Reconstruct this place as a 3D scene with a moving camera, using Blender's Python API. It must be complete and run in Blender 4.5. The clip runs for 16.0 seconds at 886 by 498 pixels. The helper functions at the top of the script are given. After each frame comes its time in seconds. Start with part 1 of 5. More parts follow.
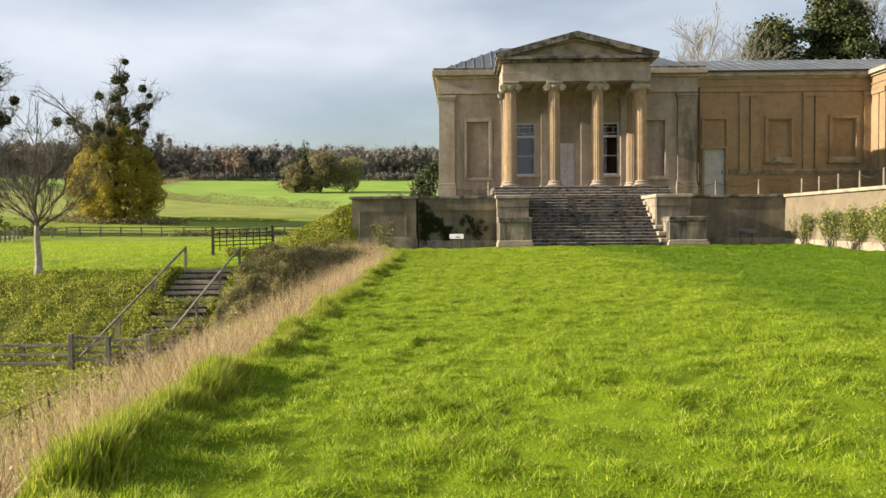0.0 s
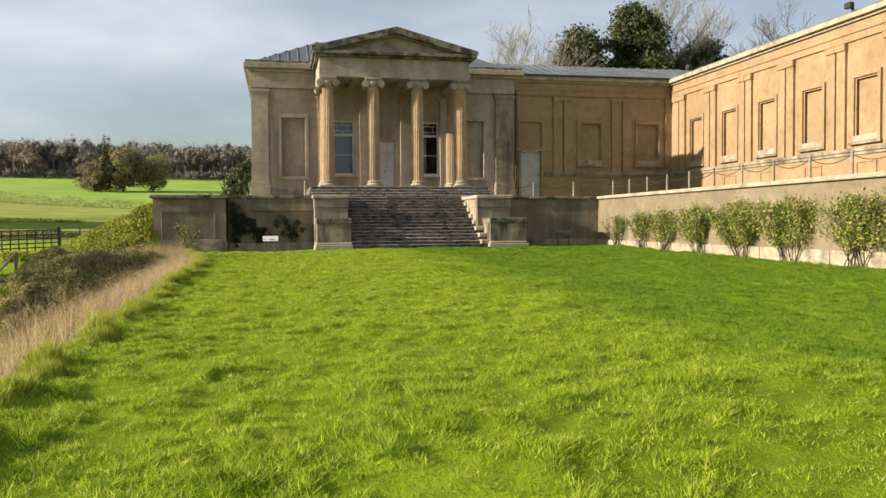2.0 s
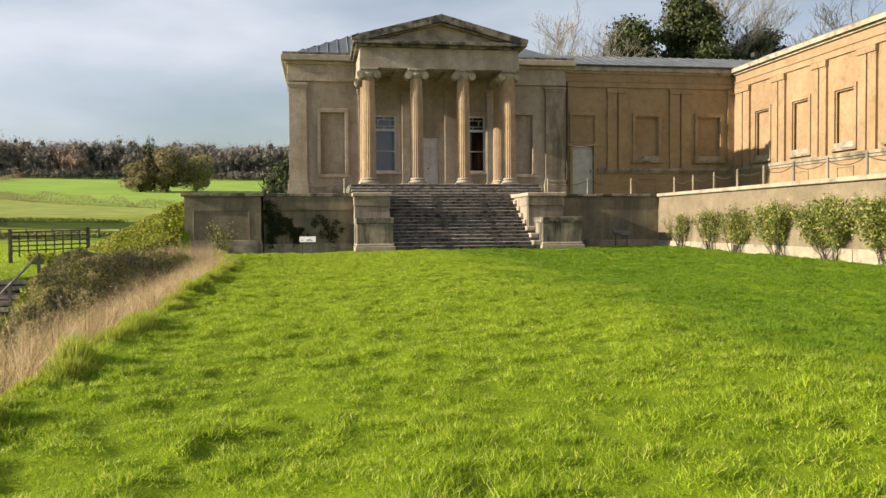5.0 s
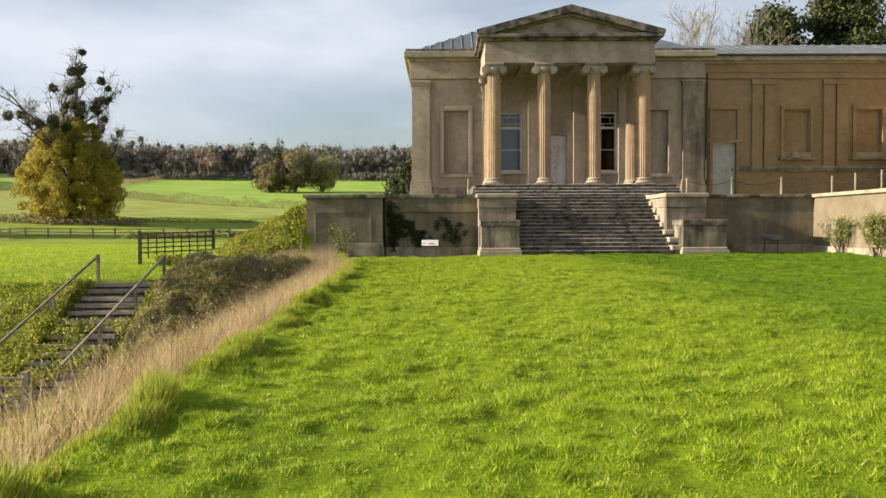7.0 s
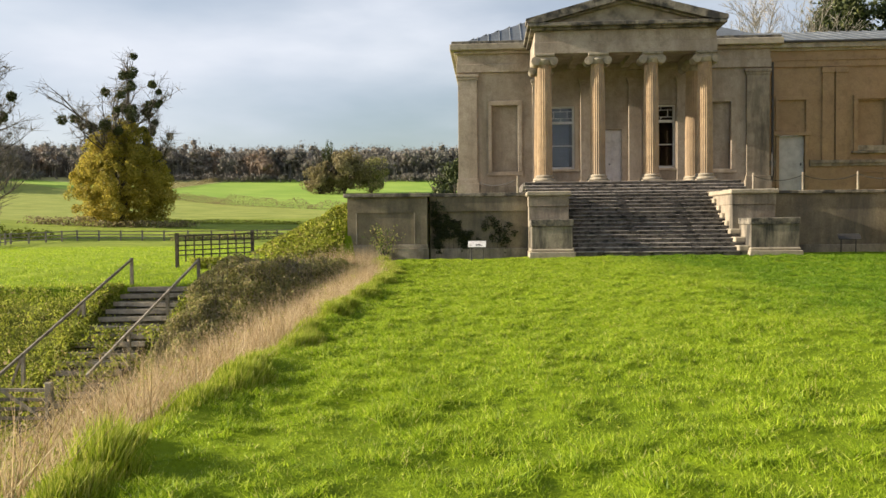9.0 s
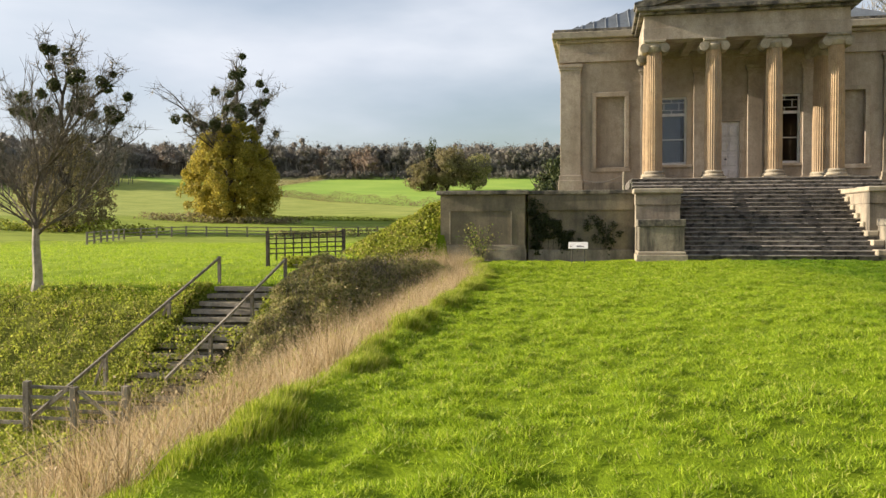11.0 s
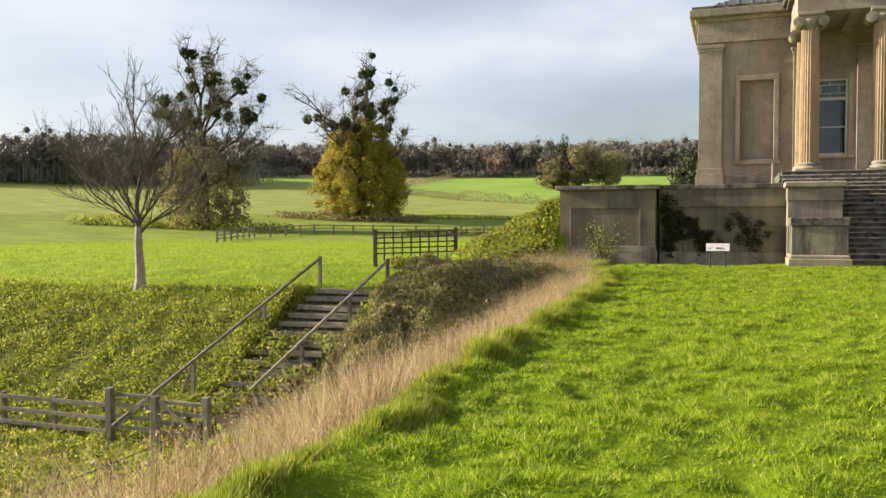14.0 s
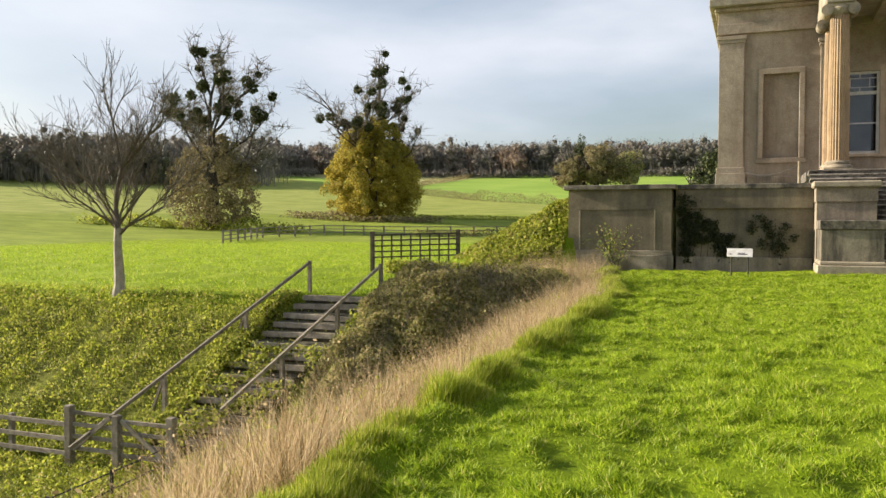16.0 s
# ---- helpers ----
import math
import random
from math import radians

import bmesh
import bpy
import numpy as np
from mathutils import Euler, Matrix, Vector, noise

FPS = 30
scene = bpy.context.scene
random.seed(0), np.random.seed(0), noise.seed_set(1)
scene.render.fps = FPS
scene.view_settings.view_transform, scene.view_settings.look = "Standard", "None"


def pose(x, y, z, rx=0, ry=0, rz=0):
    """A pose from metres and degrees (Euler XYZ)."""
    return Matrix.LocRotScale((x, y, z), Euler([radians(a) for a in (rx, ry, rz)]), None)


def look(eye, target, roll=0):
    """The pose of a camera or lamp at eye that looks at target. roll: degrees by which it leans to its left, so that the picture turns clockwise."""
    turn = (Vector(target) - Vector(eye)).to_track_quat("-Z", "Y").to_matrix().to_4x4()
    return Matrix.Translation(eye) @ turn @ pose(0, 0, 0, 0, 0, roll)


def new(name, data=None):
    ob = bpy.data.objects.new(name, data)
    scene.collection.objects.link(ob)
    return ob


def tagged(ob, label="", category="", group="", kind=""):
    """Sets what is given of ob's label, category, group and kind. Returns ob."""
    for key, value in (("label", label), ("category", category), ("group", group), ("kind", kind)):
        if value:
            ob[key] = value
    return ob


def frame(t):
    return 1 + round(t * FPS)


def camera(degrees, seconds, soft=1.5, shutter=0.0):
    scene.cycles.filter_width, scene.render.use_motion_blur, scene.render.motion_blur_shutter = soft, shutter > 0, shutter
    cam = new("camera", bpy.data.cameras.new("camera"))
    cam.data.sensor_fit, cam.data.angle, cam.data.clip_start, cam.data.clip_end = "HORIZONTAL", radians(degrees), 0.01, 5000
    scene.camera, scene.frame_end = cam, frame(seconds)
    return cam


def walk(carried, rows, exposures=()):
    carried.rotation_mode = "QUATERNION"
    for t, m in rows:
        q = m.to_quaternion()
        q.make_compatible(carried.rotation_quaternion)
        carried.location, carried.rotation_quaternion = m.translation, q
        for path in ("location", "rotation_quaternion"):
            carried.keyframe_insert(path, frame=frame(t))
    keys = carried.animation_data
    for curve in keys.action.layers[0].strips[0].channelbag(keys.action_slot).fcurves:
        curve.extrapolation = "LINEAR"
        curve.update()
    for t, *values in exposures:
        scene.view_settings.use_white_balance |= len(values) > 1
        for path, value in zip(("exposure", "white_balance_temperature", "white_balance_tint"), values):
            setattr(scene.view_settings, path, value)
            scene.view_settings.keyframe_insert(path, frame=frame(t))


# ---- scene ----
cam = camera(56.95, 16.0)
# seconds, eye x y z, turn x y z in degrees
ROWS = [
    (0.0, 0.031, 0.064, 1.139, 88.2, 0.37, 1.27),
    (0.5, 0.018, 0.534, 1.127, 88.28, 0.24, -0.01),
    (1.0, 0.029, 1.024, 1.117, 88.28, 0.3, -4.02),
    (1.5, 0.092, 1.491, 1.105, 88.25, 0.41, -6.56),
    (2.0, 0.108, 2.01, 1.131, 88.22, 0.33, -11.47),
    (2.5, 0.151, 2.498, 1.122, 88.24, 0.31, -14.24),
    (3.0, 0.156, 2.972, 1.094, 88.3, 0.23, -15.01),
    (5.5, 0.315, 5.345, 1.154, 88.25, 0.34, -6.65),
    (6.0, 0.299, 5.859, 1.202, 88.27, 0.28, -4.93),
    (6.5, 0.291, 6.375, 1.245, 88.21, 0.3, -2.49),
    (7.0, 0.236, 6.886, 1.257, 88.26, 0.2, -0.18),
    (7.5, 0.272, 7.387, 1.223, 88.27, 0.26, 0.53),
    (8.0, 0.296, 7.881, 1.233, 88.3, 0.39, 1.13),
    (10.5, 0.335, 10.385, 1.259, 88.23, 0.32, 8.47),
    (11.0, 0.388, 10.898, 1.315, 88.17, 0.19, 10.52),
    (11.5, 0.432, 11.376, 1.297, 88.16, 0.27, 12.79),
    (12.0, 0.425, 11.853, 1.291, 88.23, 0.19, 16.32),
    (12.5, 0.479, 12.359, 1.305, 88.22, 0.15, 17.94),
    (13.0, 0.44, 12.782, 1.257, 88.28, 0.09, 18.58),
    (13.5, 0.368, 13.294, 1.289, 88.13, 0.05, 18.99),
    (14.0, 0.356, 13.8, 1.298, 88.1, 0.1, 19.78),
    (14.5, 0.315, 14.38, 1.314, 88.08, -0.19, 20.4),
    (15.0, 0.257, 14.871, 1.286, 88.14, -0.07, 20.57),
    (15.5, 0.248, 15.382, 1.311, 88.12, -0.03, 20.77),
    (16.0, 0.24, 15.892, 1.361, 88.11, -0.04, 20.99),
]
walk(cam, [(t, pose(x, y, z, rx, ry, rz)) for t, x, y, z, rx, ry, rz in ROWS],
     [(0.0, 1.14), (1.5, 1.08), (2.5, 0.97), (3.5, 0.97), (5.5, 1.08), (8.0, 1.12), (16.0, 1.14)])

# ---- light ----
SUN_UP = 19.6
world = bpy.data.worlds.new("sky")
scene.world = world
world.use_nodes = True
wn, wl = world.node_tree.nodes, world.node_tree.links
wn.clear()
sky = wn.new("ShaderNodeTexSky")
sky.sky_type, sky.sun_disc = "NISHITA", False
sky.sun_elevation, sky.sun_rotation = radians(SUN_UP), radians(-88)
sky.dust_density = 1.5
coord = wn.new("ShaderNodeTexCoord")
stretch = wn.new("ShaderNodeMapping")
stretch.inputs["Scale"].default_value = (1.0, 1.0, 3.4)
stretch.inputs["Location"].default_value = (0.3, 1.7, 0.2)
cloud = wn.new("ShaderNodeTexNoise")
cloud.inputs["Scale"].default_value, cloud.inputs["Detail"].default_value, cloud.inputs["Roughness"].default_value = 1.5, 6.0, 0.5
ramp = wn.new("ShaderNodeValToRGB")
ramp.color_ramp.elements[0].position, ramp.color_ramp.elements[1].position = 0.31, 0.64
cloud2 = wn.new("ShaderNodeTexNoise")
cloud2.inputs["Scale"].default_value, cloud2.inputs["Detail"].default_value = 3.1, 5.0
shade = wn.new("ShaderNodeValToRGB")
shade.color_ramp.elements[0].position, shade.color_ramp.elements[1].position = 0.3, 0.7
shade.color_ramp.elements[0].color = (4.9, 5.4, 6.3, 1)
shade.color_ramp.elements[1].color = (6.6, 6.9, 7.5, 1)
veil = wn.new("ShaderNodeMix")
veil.data_type = "RGBA"
bg = wn.new("ShaderNodeBackground")
bg.inputs["Strength"].default_value = 0.061
out = wn.new("ShaderNodeOutputWorld")
wl.new(coord.outputs["Generated"], stretch.inputs["Vector"])
wl.new(stretch.outputs["Vector"], cloud.inputs["Vector"])
wl.new(stretch.outputs["Vector"], cloud2.inputs["Vector"])
wl.new(cloud.outputs["Fac"], ramp.inputs["Fac"])
wl.new(cloud2.outputs["Fac"], shade.inputs["Fac"])
# cloud looks densest low down and opens to blue overhead
height = wn.new("ShaderNodeSeparateXYZ")
wl.new(coord.outputs["Generated"], height.inputs[0])
thin = wn.new("ShaderNodeMapRange")
thin.inputs["From Min"].default_value, thin.inputs["From Max"].default_value = 0.3, 0.8
thin.inputs["To Min"].default_value, thin.inputs["To Max"].default_value = 1.0, 0.75
wl.new(height.outputs["Z"], thin.inputs["Value"])
cover = wn.new("ShaderNodeMath")
cover.operation = "MULTIPLY"
wl.new(ramp.outputs["Color"], cover.inputs[0])
wl.new(thin.outputs["Result"], cover.inputs[1])
wl.new(cover.outputs["Value"], veil.inputs["Factor"])
wl.new(sky.outputs["Color"], veil.inputs["A"])
wl.new(shade.outputs["Color"], veil.inputs["B"])
wl.new(veil.outputs["Result"], bg.inputs["Color"])
wl.new(bg.outputs["Background"], out.inputs["Surface"])
sun = new("sun", bpy.data.lights.new("sun", "SUN"))
sun.data.energy, sun.data.angle, sun.data.color = 5.0, radians(0.6), (1.0, 0.87, 0.68)
sun.matrix_world = look((-50, 2.0, 60), (-50 + 10, 2.0 + 0.6, 60 - 10 * math.tan(radians(SUN_UP))))


# ---- materials ----
def nodes_of(name, rough=0.8, metal=0.0):
    m = bpy.data.materials.new(name)
    m.use_nodes = True
    b = m.node_tree.nodes["Principled BSDF"]
    b.inputs["Roughness"].default_value, b.inputs["Metallic"].default_value = rough, metal
    return m, m.node_tree.nodes, m.node_tree.links, b


def noise_node(n, l, vec, scale, detail=5.0, rough=0.55):
    t = n.new("ShaderNodeTexNoise")
    t.inputs["Scale"].default_value, t.inputs["Detail"].default_value, t.inputs["Roughness"].default_value = scale, detail, rough
    l.new(vec, t.inputs["Vector"])
    return t.outputs["Fac"]


def ramp_node(n, l, fac, stops):
    r = n.new("ShaderNodeValToRGB")
    while len(r.color_ramp.elements) < len(stops):
        r.color_ramp.elements.new(0.5)
    for e, (p, c) in zip(r.color_ramp.elements, stops):
        e.position, e.color = p, (*c, 1)
    l.new(fac, r.inputs["Fac"])
    return r.outputs["Color"]


def mix_node(n, l, fac, a, b, blend="MIX"):
    m = n.new("ShaderNodeMix")
    m.data_type, m.blend_type = "RGBA", blend
    for key, v in (("Factor", fac), ("A", a), ("B", b)):
        if isinstance(v, (int, float)):
            m.inputs[key].default_value = v
        elif isinstance(v, tuple):
            m.inputs[key].default_value = (*v, 1)
        else:
            l.new(v, m.inputs[key])
    return m.outputs["Result"]


def surface(name, dark, light, scale=3.0, rough=0.85, bump=0.02, fine=40.0, stain=None, stain_scale=0.7, cut=(0.5, 0.7), streak=False, metal=0.0, vary=0.0):
    """A two-scale weathered surface; stain: a second colour that spreads in patches or, with streak, in runs down the face."""
    m, n, l, b = nodes_of(name, rough, metal)
    pos = n.new("ShaderNodeNewGeometry").outputs["Position"]
    col = ramp_node(n, l, noise_node(n, l, pos, scale), [(0.3, dark), (0.7, light)])
    grain = noise_node(n, l, pos, fine, 4.0, 0.7)
    col = mix_node(n, l, 0.5, col, ramp_node(n, l, grain, [(0.3, (0.35, 0.35, 0.35)), (0.7, (1, 1, 1))]), "MULTIPLY")
    blotch = noise_node(n, l, pos, 2.3, 9.0, 0.72)
    col = mix_node(n, l, 0.8, col, ramp_node(n, l, blotch, [(0.32, (0.62, 0.6, 0.58)), (0.5, (0.95, 0.95, 0.95)), (0.7, (1.12, 1.12, 1.1))]), "MULTIPLY")
    if stain:
        mp = n.new("ShaderNodeMapping")
        mp.inputs["Scale"].default_value = (1, 1, 0.16) if streak else (1, 1, 1)
        l.new(pos, mp.inputs["Vector"])
        f = ramp_node(n, l, noise_node(n, l, mp.outputs["Vector"], stain_scale, 8.0, 0.65), [(cut[0], (0, 0, 0)), (cut[1], (1, 1, 1))])
        col = mix_node(n, l, f, col, stain)
    if vary:
        rnd = n.new("ShaderNodeObjectInfo").outputs["Random"]
        col = mix_node(n, l, 1.0, col, ramp_node(n, l, rnd, [(0, (1 - vary,) * 3), (1, (1 + vary * 0.3,) * 3)]), "MULTIPLY")
    l.new(col, b.inputs["Base Color"])
    bp = n.new("ShaderNodeBump")
    bp.inputs["Strength"].default_value, bp.inputs["Distance"].default_value = 0.6, bump
    l.new(grain, bp.inputs["Height"])
    l.new(bp.outputs["Normal"], b.inputs["Normal"])
    return m


def leaf(name, stops, thin=0.4, rough=0.6, patch=0.0, patch_scale=0.6, patch_tint=(0.5, 0.5, 0.5), lush=None):
    """Leaves and blades: a colour by island, part of the light goes through."""
    m, n, l, b = nodes_of(name, rough)
    b.inputs["Specular IOR Level"].default_value = 0.25
    g = n.new("ShaderNodeNewGeometry")
    col = ramp_node(n, l, g.outputs["Random Per Island"], stops)
    if patch:
        f = ramp_node(n, l, noise_node(n, l, g.outputs["Position"], patch_scale, 5.0, 0.6), [(0.42, (0, 0, 0)), (0.66, (patch,) * 3)])
        col = mix_node(n, l, f, col, patch_tint, "MULTIPLY")
    if lush:
        # darker, richer turf that takes over east of x = lush
        sep = n.new("ShaderNodeSeparateXYZ")
        l.new(g.outputs["Position"], sep.inputs[0])
        wander = n.new("ShaderNodeMath")
        wander.operation = "MULTIPLY_ADD"
        l.new(noise_node(n, l, g.outputs["Position"], 0.22, 5.0, 0.6), wander.inputs[0])
        wander.inputs[1].default_value = 9.0
        l.new(sep.outputs["X"], wander.inputs[2])
        z = n.new("ShaderNodeMapRange")
        z.inputs["From Min"].default_value, z.inputs["From Max"].default_value = lush + 4.0, lush + 6.5
        z.inputs["To Max"].default_value = 1.0
        l.new(wander.outputs["Value"], z.inputs["Value"])
        col = mix_node(n, l, z.outputs["Result"], col, (0.50, 0.64, 0.55), "MULTIPLY")
    l.new(col, b.inputs["Base Color"])
    t = n.new("ShaderNodeBsdfTranslucent")
    l.new(col, t.inputs["Color"])
    mx = n.new("ShaderNodeMixShader")
    mx.inputs["Fac"].default_value = thin
    l.new(b.outputs["BSDF"], mx.inputs[1])
    l.new(t.outputs["BSDF"], mx.inputs[2])
    l.new(mx.outputs["Shader"], n["Material Output"].inputs["Surface"])
    return m


STONE = surface("ochre_render", (0.39, 0.325, 0.255), (0.52, 0.44, 0.355), 0.5, 0.9, 0.008, 16, (0.20, 0.155, 0.115), 1.1, (0.44, 0.74), True)
STONE_WARM = surface("warm_ochre_render", (0.31, 0.208, 0.115), (0.41, 0.285, 0.165), 0.6, 0.9, 0.006, 25, (0.25, 0.165, 0.095), 0.9, (0.46, 0.78), True)
COLUMN_STONE = surface("orange_sandstone", (0.40, 0.28, 0.165), (0.54, 0.39, 0.24), 0.9, 0.9, 0.008, 18, (0.24, 0.19, 0.14), 1.3, (0.45, 0.75), True)
GREY_STONE = surface("grey_limestone", (0.25, 0.205, 0.155), (0.42, 0.36, 0.275), 1.4, 0.92, 0.012, 18, (0.07, 0.062, 0.05), 1.1, (0.48, 0.68), True)
PALE_STONE = surface("pale_limestone", (0.34, 0.29, 0.215), (0.50, 0.435, 0.33), 1.2, 0.9, 0.01, 20, (0.13, 0.115, 0.09), 1.5, (0.5, 0.7))
WALL_STONE = surface("stained_terrace_render", (0.19, 0.155, 0.105), (0.30, 0.25, 0.17), 0.7, 0.93, 0.01, 14, (0.075, 0.066, 0.055), 1.0, (0.42, 0.68), True)
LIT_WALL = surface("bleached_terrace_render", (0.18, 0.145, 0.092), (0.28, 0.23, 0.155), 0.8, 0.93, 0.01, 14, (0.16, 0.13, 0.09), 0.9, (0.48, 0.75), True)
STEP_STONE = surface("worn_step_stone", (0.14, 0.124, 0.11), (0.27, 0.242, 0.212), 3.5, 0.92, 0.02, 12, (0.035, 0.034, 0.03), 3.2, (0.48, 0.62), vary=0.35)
# the step stone made paler, for the sun its treads catch
TREAD_STONE = surface("lit_worn_tread", (0.28, 0.25, 0.215), (0.46, 0.42, 0.365), 3.0, 0.92, 0.02, 12, (0.05, 0.047, 0.042), 2.6, (0.5, 0.64), vary=0.45)
STREAKED_STONE = surface("black_streaked_stone", (0.24, 0.205, 0.155), (0.40, 0.345, 0.265), 1.4, 0.92, 0.012, 18, (0.045, 0.042, 0.036), 1.5, (0.4, 0.58), True)
DARK_STONE = surface("blackened_stone", (0.13, 0.115, 0.09), (0.34, 0.30, 0.235), 2.2, 0.93, 0.02, 14, (0.035, 0.033, 0.03), 1.8, (0.44, 0.58))
LEAD = surface("lead_sheet", (0.13, 0.145, 0.16), (0.20, 0.22, 0.24), 0.8, 0.55, 0.004, 8, (0.33, 0.35, 0.35), 0.5, (0.55, 0.8), metal=0.3)
WHITE = surface("white_gloss_paint", (0.76, 0.74, 0.72), (0.84, 0.82, 0.80), 2.0, 0.45, 0.002, 90)
PINK = surface("faded_pink_white_paint", (0.76, 0.70, 0.68), (0.84, 0.79, 0.77), 2.0, 0.6, 0.003, 90)
GREY_DOOR = surface("grey_painted_wood", (0.44, 0.43, 0.42), (0.54, 0.53, 0.52), 2.0, 0.6, 0.003, 60)
WOOD = surface("silvered_timber", (0.22, 0.185, 0.14), (0.42, 0.37, 0.30), 6.0, 0.9, 0.01, 30, (0.1, 0.1, 0.06), 3.0, (0.55, 0.8), vary=0.35)
TREAD = surface("pale_riser_timber", (0.36, 0.30, 0.225), (0.56, 0.48, 0.38), 5.0, 0.9, 0.01, 30, (0.12, 0.11, 0.07), 3.0, (0.55, 0.8), vary=0.25)
IRON = surface("black_iron", (0.02, 0.02, 0.02), (0.05, 0.045, 0.04), 8.0, 0.6, 0.003, 40)
BARK_PALE = surface("pale_smooth_bark", (0.34, 0.30, 0.25), (0.50, 0.46, 0.39), 6.0, 0.9, 0.01, 30, (0.16, 0.14, 0.1), 3.0, (0.5, 0.75))
BARK = surface("dark_bark", (0.055, 0.046, 0.038), (0.12, 0.10, 0.08), 3.0, 0.95, 0.03, 14)
BARK_GREY = surface("grey_bark", (0.12, 0.10, 0.075), (0.21, 0.18, 0.14), 3.0, 0.95, 0.02, 14)
SOIL = surface("grass_and_earth", (0.14, 0.22, 0.012), (0.25, 0.38, 0.02), 0.35, 0.95, 0.05, 9.0, (0.10, 0.10, 0.02), 0.2, (0.55, 0.75))
MUD = surface("trodden_earth", (0.06, 0.05, 0.03), (0.15, 0.13, 0.07), 4.0, 0.95, 0.03, 14)
# near-black colour that stands for the shade inside room and doorway
VOID_SHADE = surface("interior_shade", (0.012, 0.012, 0.014), (0.02, 0.02, 0.022), 1.0, 0.9, 0.0, 5)
BLIND = surface("grey_roller_blind", (0.10, 0.12, 0.14), (0.13, 0.15, 0.175), 2.0, 0.8, 0.001, 40)

GLASS, gn, gl, gb = nodes_of("window_glass", 0.03)
gb.inputs["Transmission Weight"].default_value, gb.inputs["IOR"].default_value = 1.0, 1.45
gb.inputs["Base Color"].default_value = (0.9, 0.93, 0.95, 1)

LAWN = leaf("lawn_blade", [(0.0, (0.14, 0.235, 0.01)), (0.4, (0.33, 0.46, 0.02)), (0.9, (0.52, 0.61, 0.055)), (1.0, (0.62, 0.56, 0.2))], 0.45, 0.5, 0.8, 4.5, (0.52, 0.6, 0.5), 5.2)
TUFT = leaf("tuft_blade", [(0.0, (0.15, 0.21, 0.014)), (0.6, (0.34, 0.42, 0.03)), (1.0, (0.56, 0.52, 0.14))], 0.42)
DRY = leaf("dry_grass_blade", [(0.0, (0.17, 0.12, 0.055)), (0.4, (0.50, 0.365, 0.215)), (1.0, (0.70, 0.565, 0.385))], 0.42, patch=0.8, patch_scale=1.6, patch_tint=(0.58, 0.54, 0.42))
WEED = leaf("bank_weed_leaf", [(0.0, (0.13, 0.16, 0.02)), (0.5, (0.36, 0.40, 0.05)), (0.85, (0.49, 0.51, 0.085)), (1.0, (0.38, 0.28, 0.13))], 0.5, patch=0.5, patch_scale=0.9)
BRAMBLE = leaf("bramble_leaf", [(0.0, (0.16, 0.16, 0.05)), (0.5, (0.36, 0.35, 0.12)), (1.0, (0.48, 0.38, 0.20))], 0.45, patch=0.6, patch_scale=1.6)
GOLD = leaf("golden_leaf", [(0.0, (0.26, 0.225, 0.04)), (0.5, (0.39, 0.325, 0.055)), (1.0, (0.54, 0.42, 0.07))], 0.5, patch=0.6, patch_scale=0.25, patch_tint=(0.62, 0.72, 0.7))
OLIVE = leaf("olive_brown_leaf", [(0.0, (0.14, 0.12, 0.06)), (0.6, (0.26, 0.22, 0.105)), (1.0, (0.36, 0.29, 0.14))], 0.35)
MISTLE = leaf("mistletoe_leaf", [(0.0, (0.04, 0.05, 0.02)), (1.0, (0.105, 0.12, 0.045))], 0.25)
PINE = leaf("dark_evergreen_leaf", [(0.0, (0.025, 0.04, 0.012)), (0.7, (0.065, 0.08, 0.024)), (1.0, (0.12, 0.13, 0.04))], 0.15)
VINE = leaf("climber_leaf", [(0.0, (0.08, 0.13, 0.02)), (0.5, (0.19, 0.26, 0.045)), (0.8, (0.44, 0.42, 0.12)), (1.0, (0.52, 0.42, 0.17))], 0.4)
IVY = leaf("dark_creeper_leaf", [(0.0, (0.02, 0.026, 0.012)), (1.0, (0.06, 0.07, 0.03))], 0.15)
TWIG = leaf("bare_twig", [(0.0, (0.11, 0.09, 0.065)), (0.6, (0.19, 0.16, 0.12)), (1.0, (0.28, 0.235, 0.18))], 0.05)
# brown twigs lightened and tinted bluish: distance haze put into the colour
WOODS = leaf("hazed_wood_twig", [(0.0, (0.15, 0.135, 0.115)), (0.6, (0.21, 0.185, 0.155)), (1.0, (0.26, 0.225, 0.185))], 0.25, patch=1.0, patch_scale=0.03, patch_tint=(0.78, 0.86, 0.86))
WOODS_RUST = leaf("rust_wood_leaf", [(0.0, (0.21, 0.155, 0.115)), (1.0, (0.29, 0.205, 0.14))], 0.25)
WOODS_DARK = leaf("far_evergreen", [(0.0, (0.045, 0.055, 0.03)), (1.0, (0.10, 0.11, 0.055))], 0.15)


# ---- building helpers ----
def finish(bm, name):
    me = bpy.data.meshes.new(name)
    bm.to_mesh(me)
    bm.free()
    return me


def part(name, bm, material, parent=None, label=""):
    me = finish(bm, name) if isinstance(bm, bmesh.types.BMesh) else bm
    if material and not me.materials:
        me.materials.append(material)
    ob = new(name, me)
    if parent:
        ob.parent = parent
    return tagged(ob, label)


def thing(name, label, category, group="", at=(0, 0, 0), kind=""):
    ob = new(name)
    ob.empty_display_size = 0.2
    ob.location = at
    return tagged(ob, label, category, group, kind)


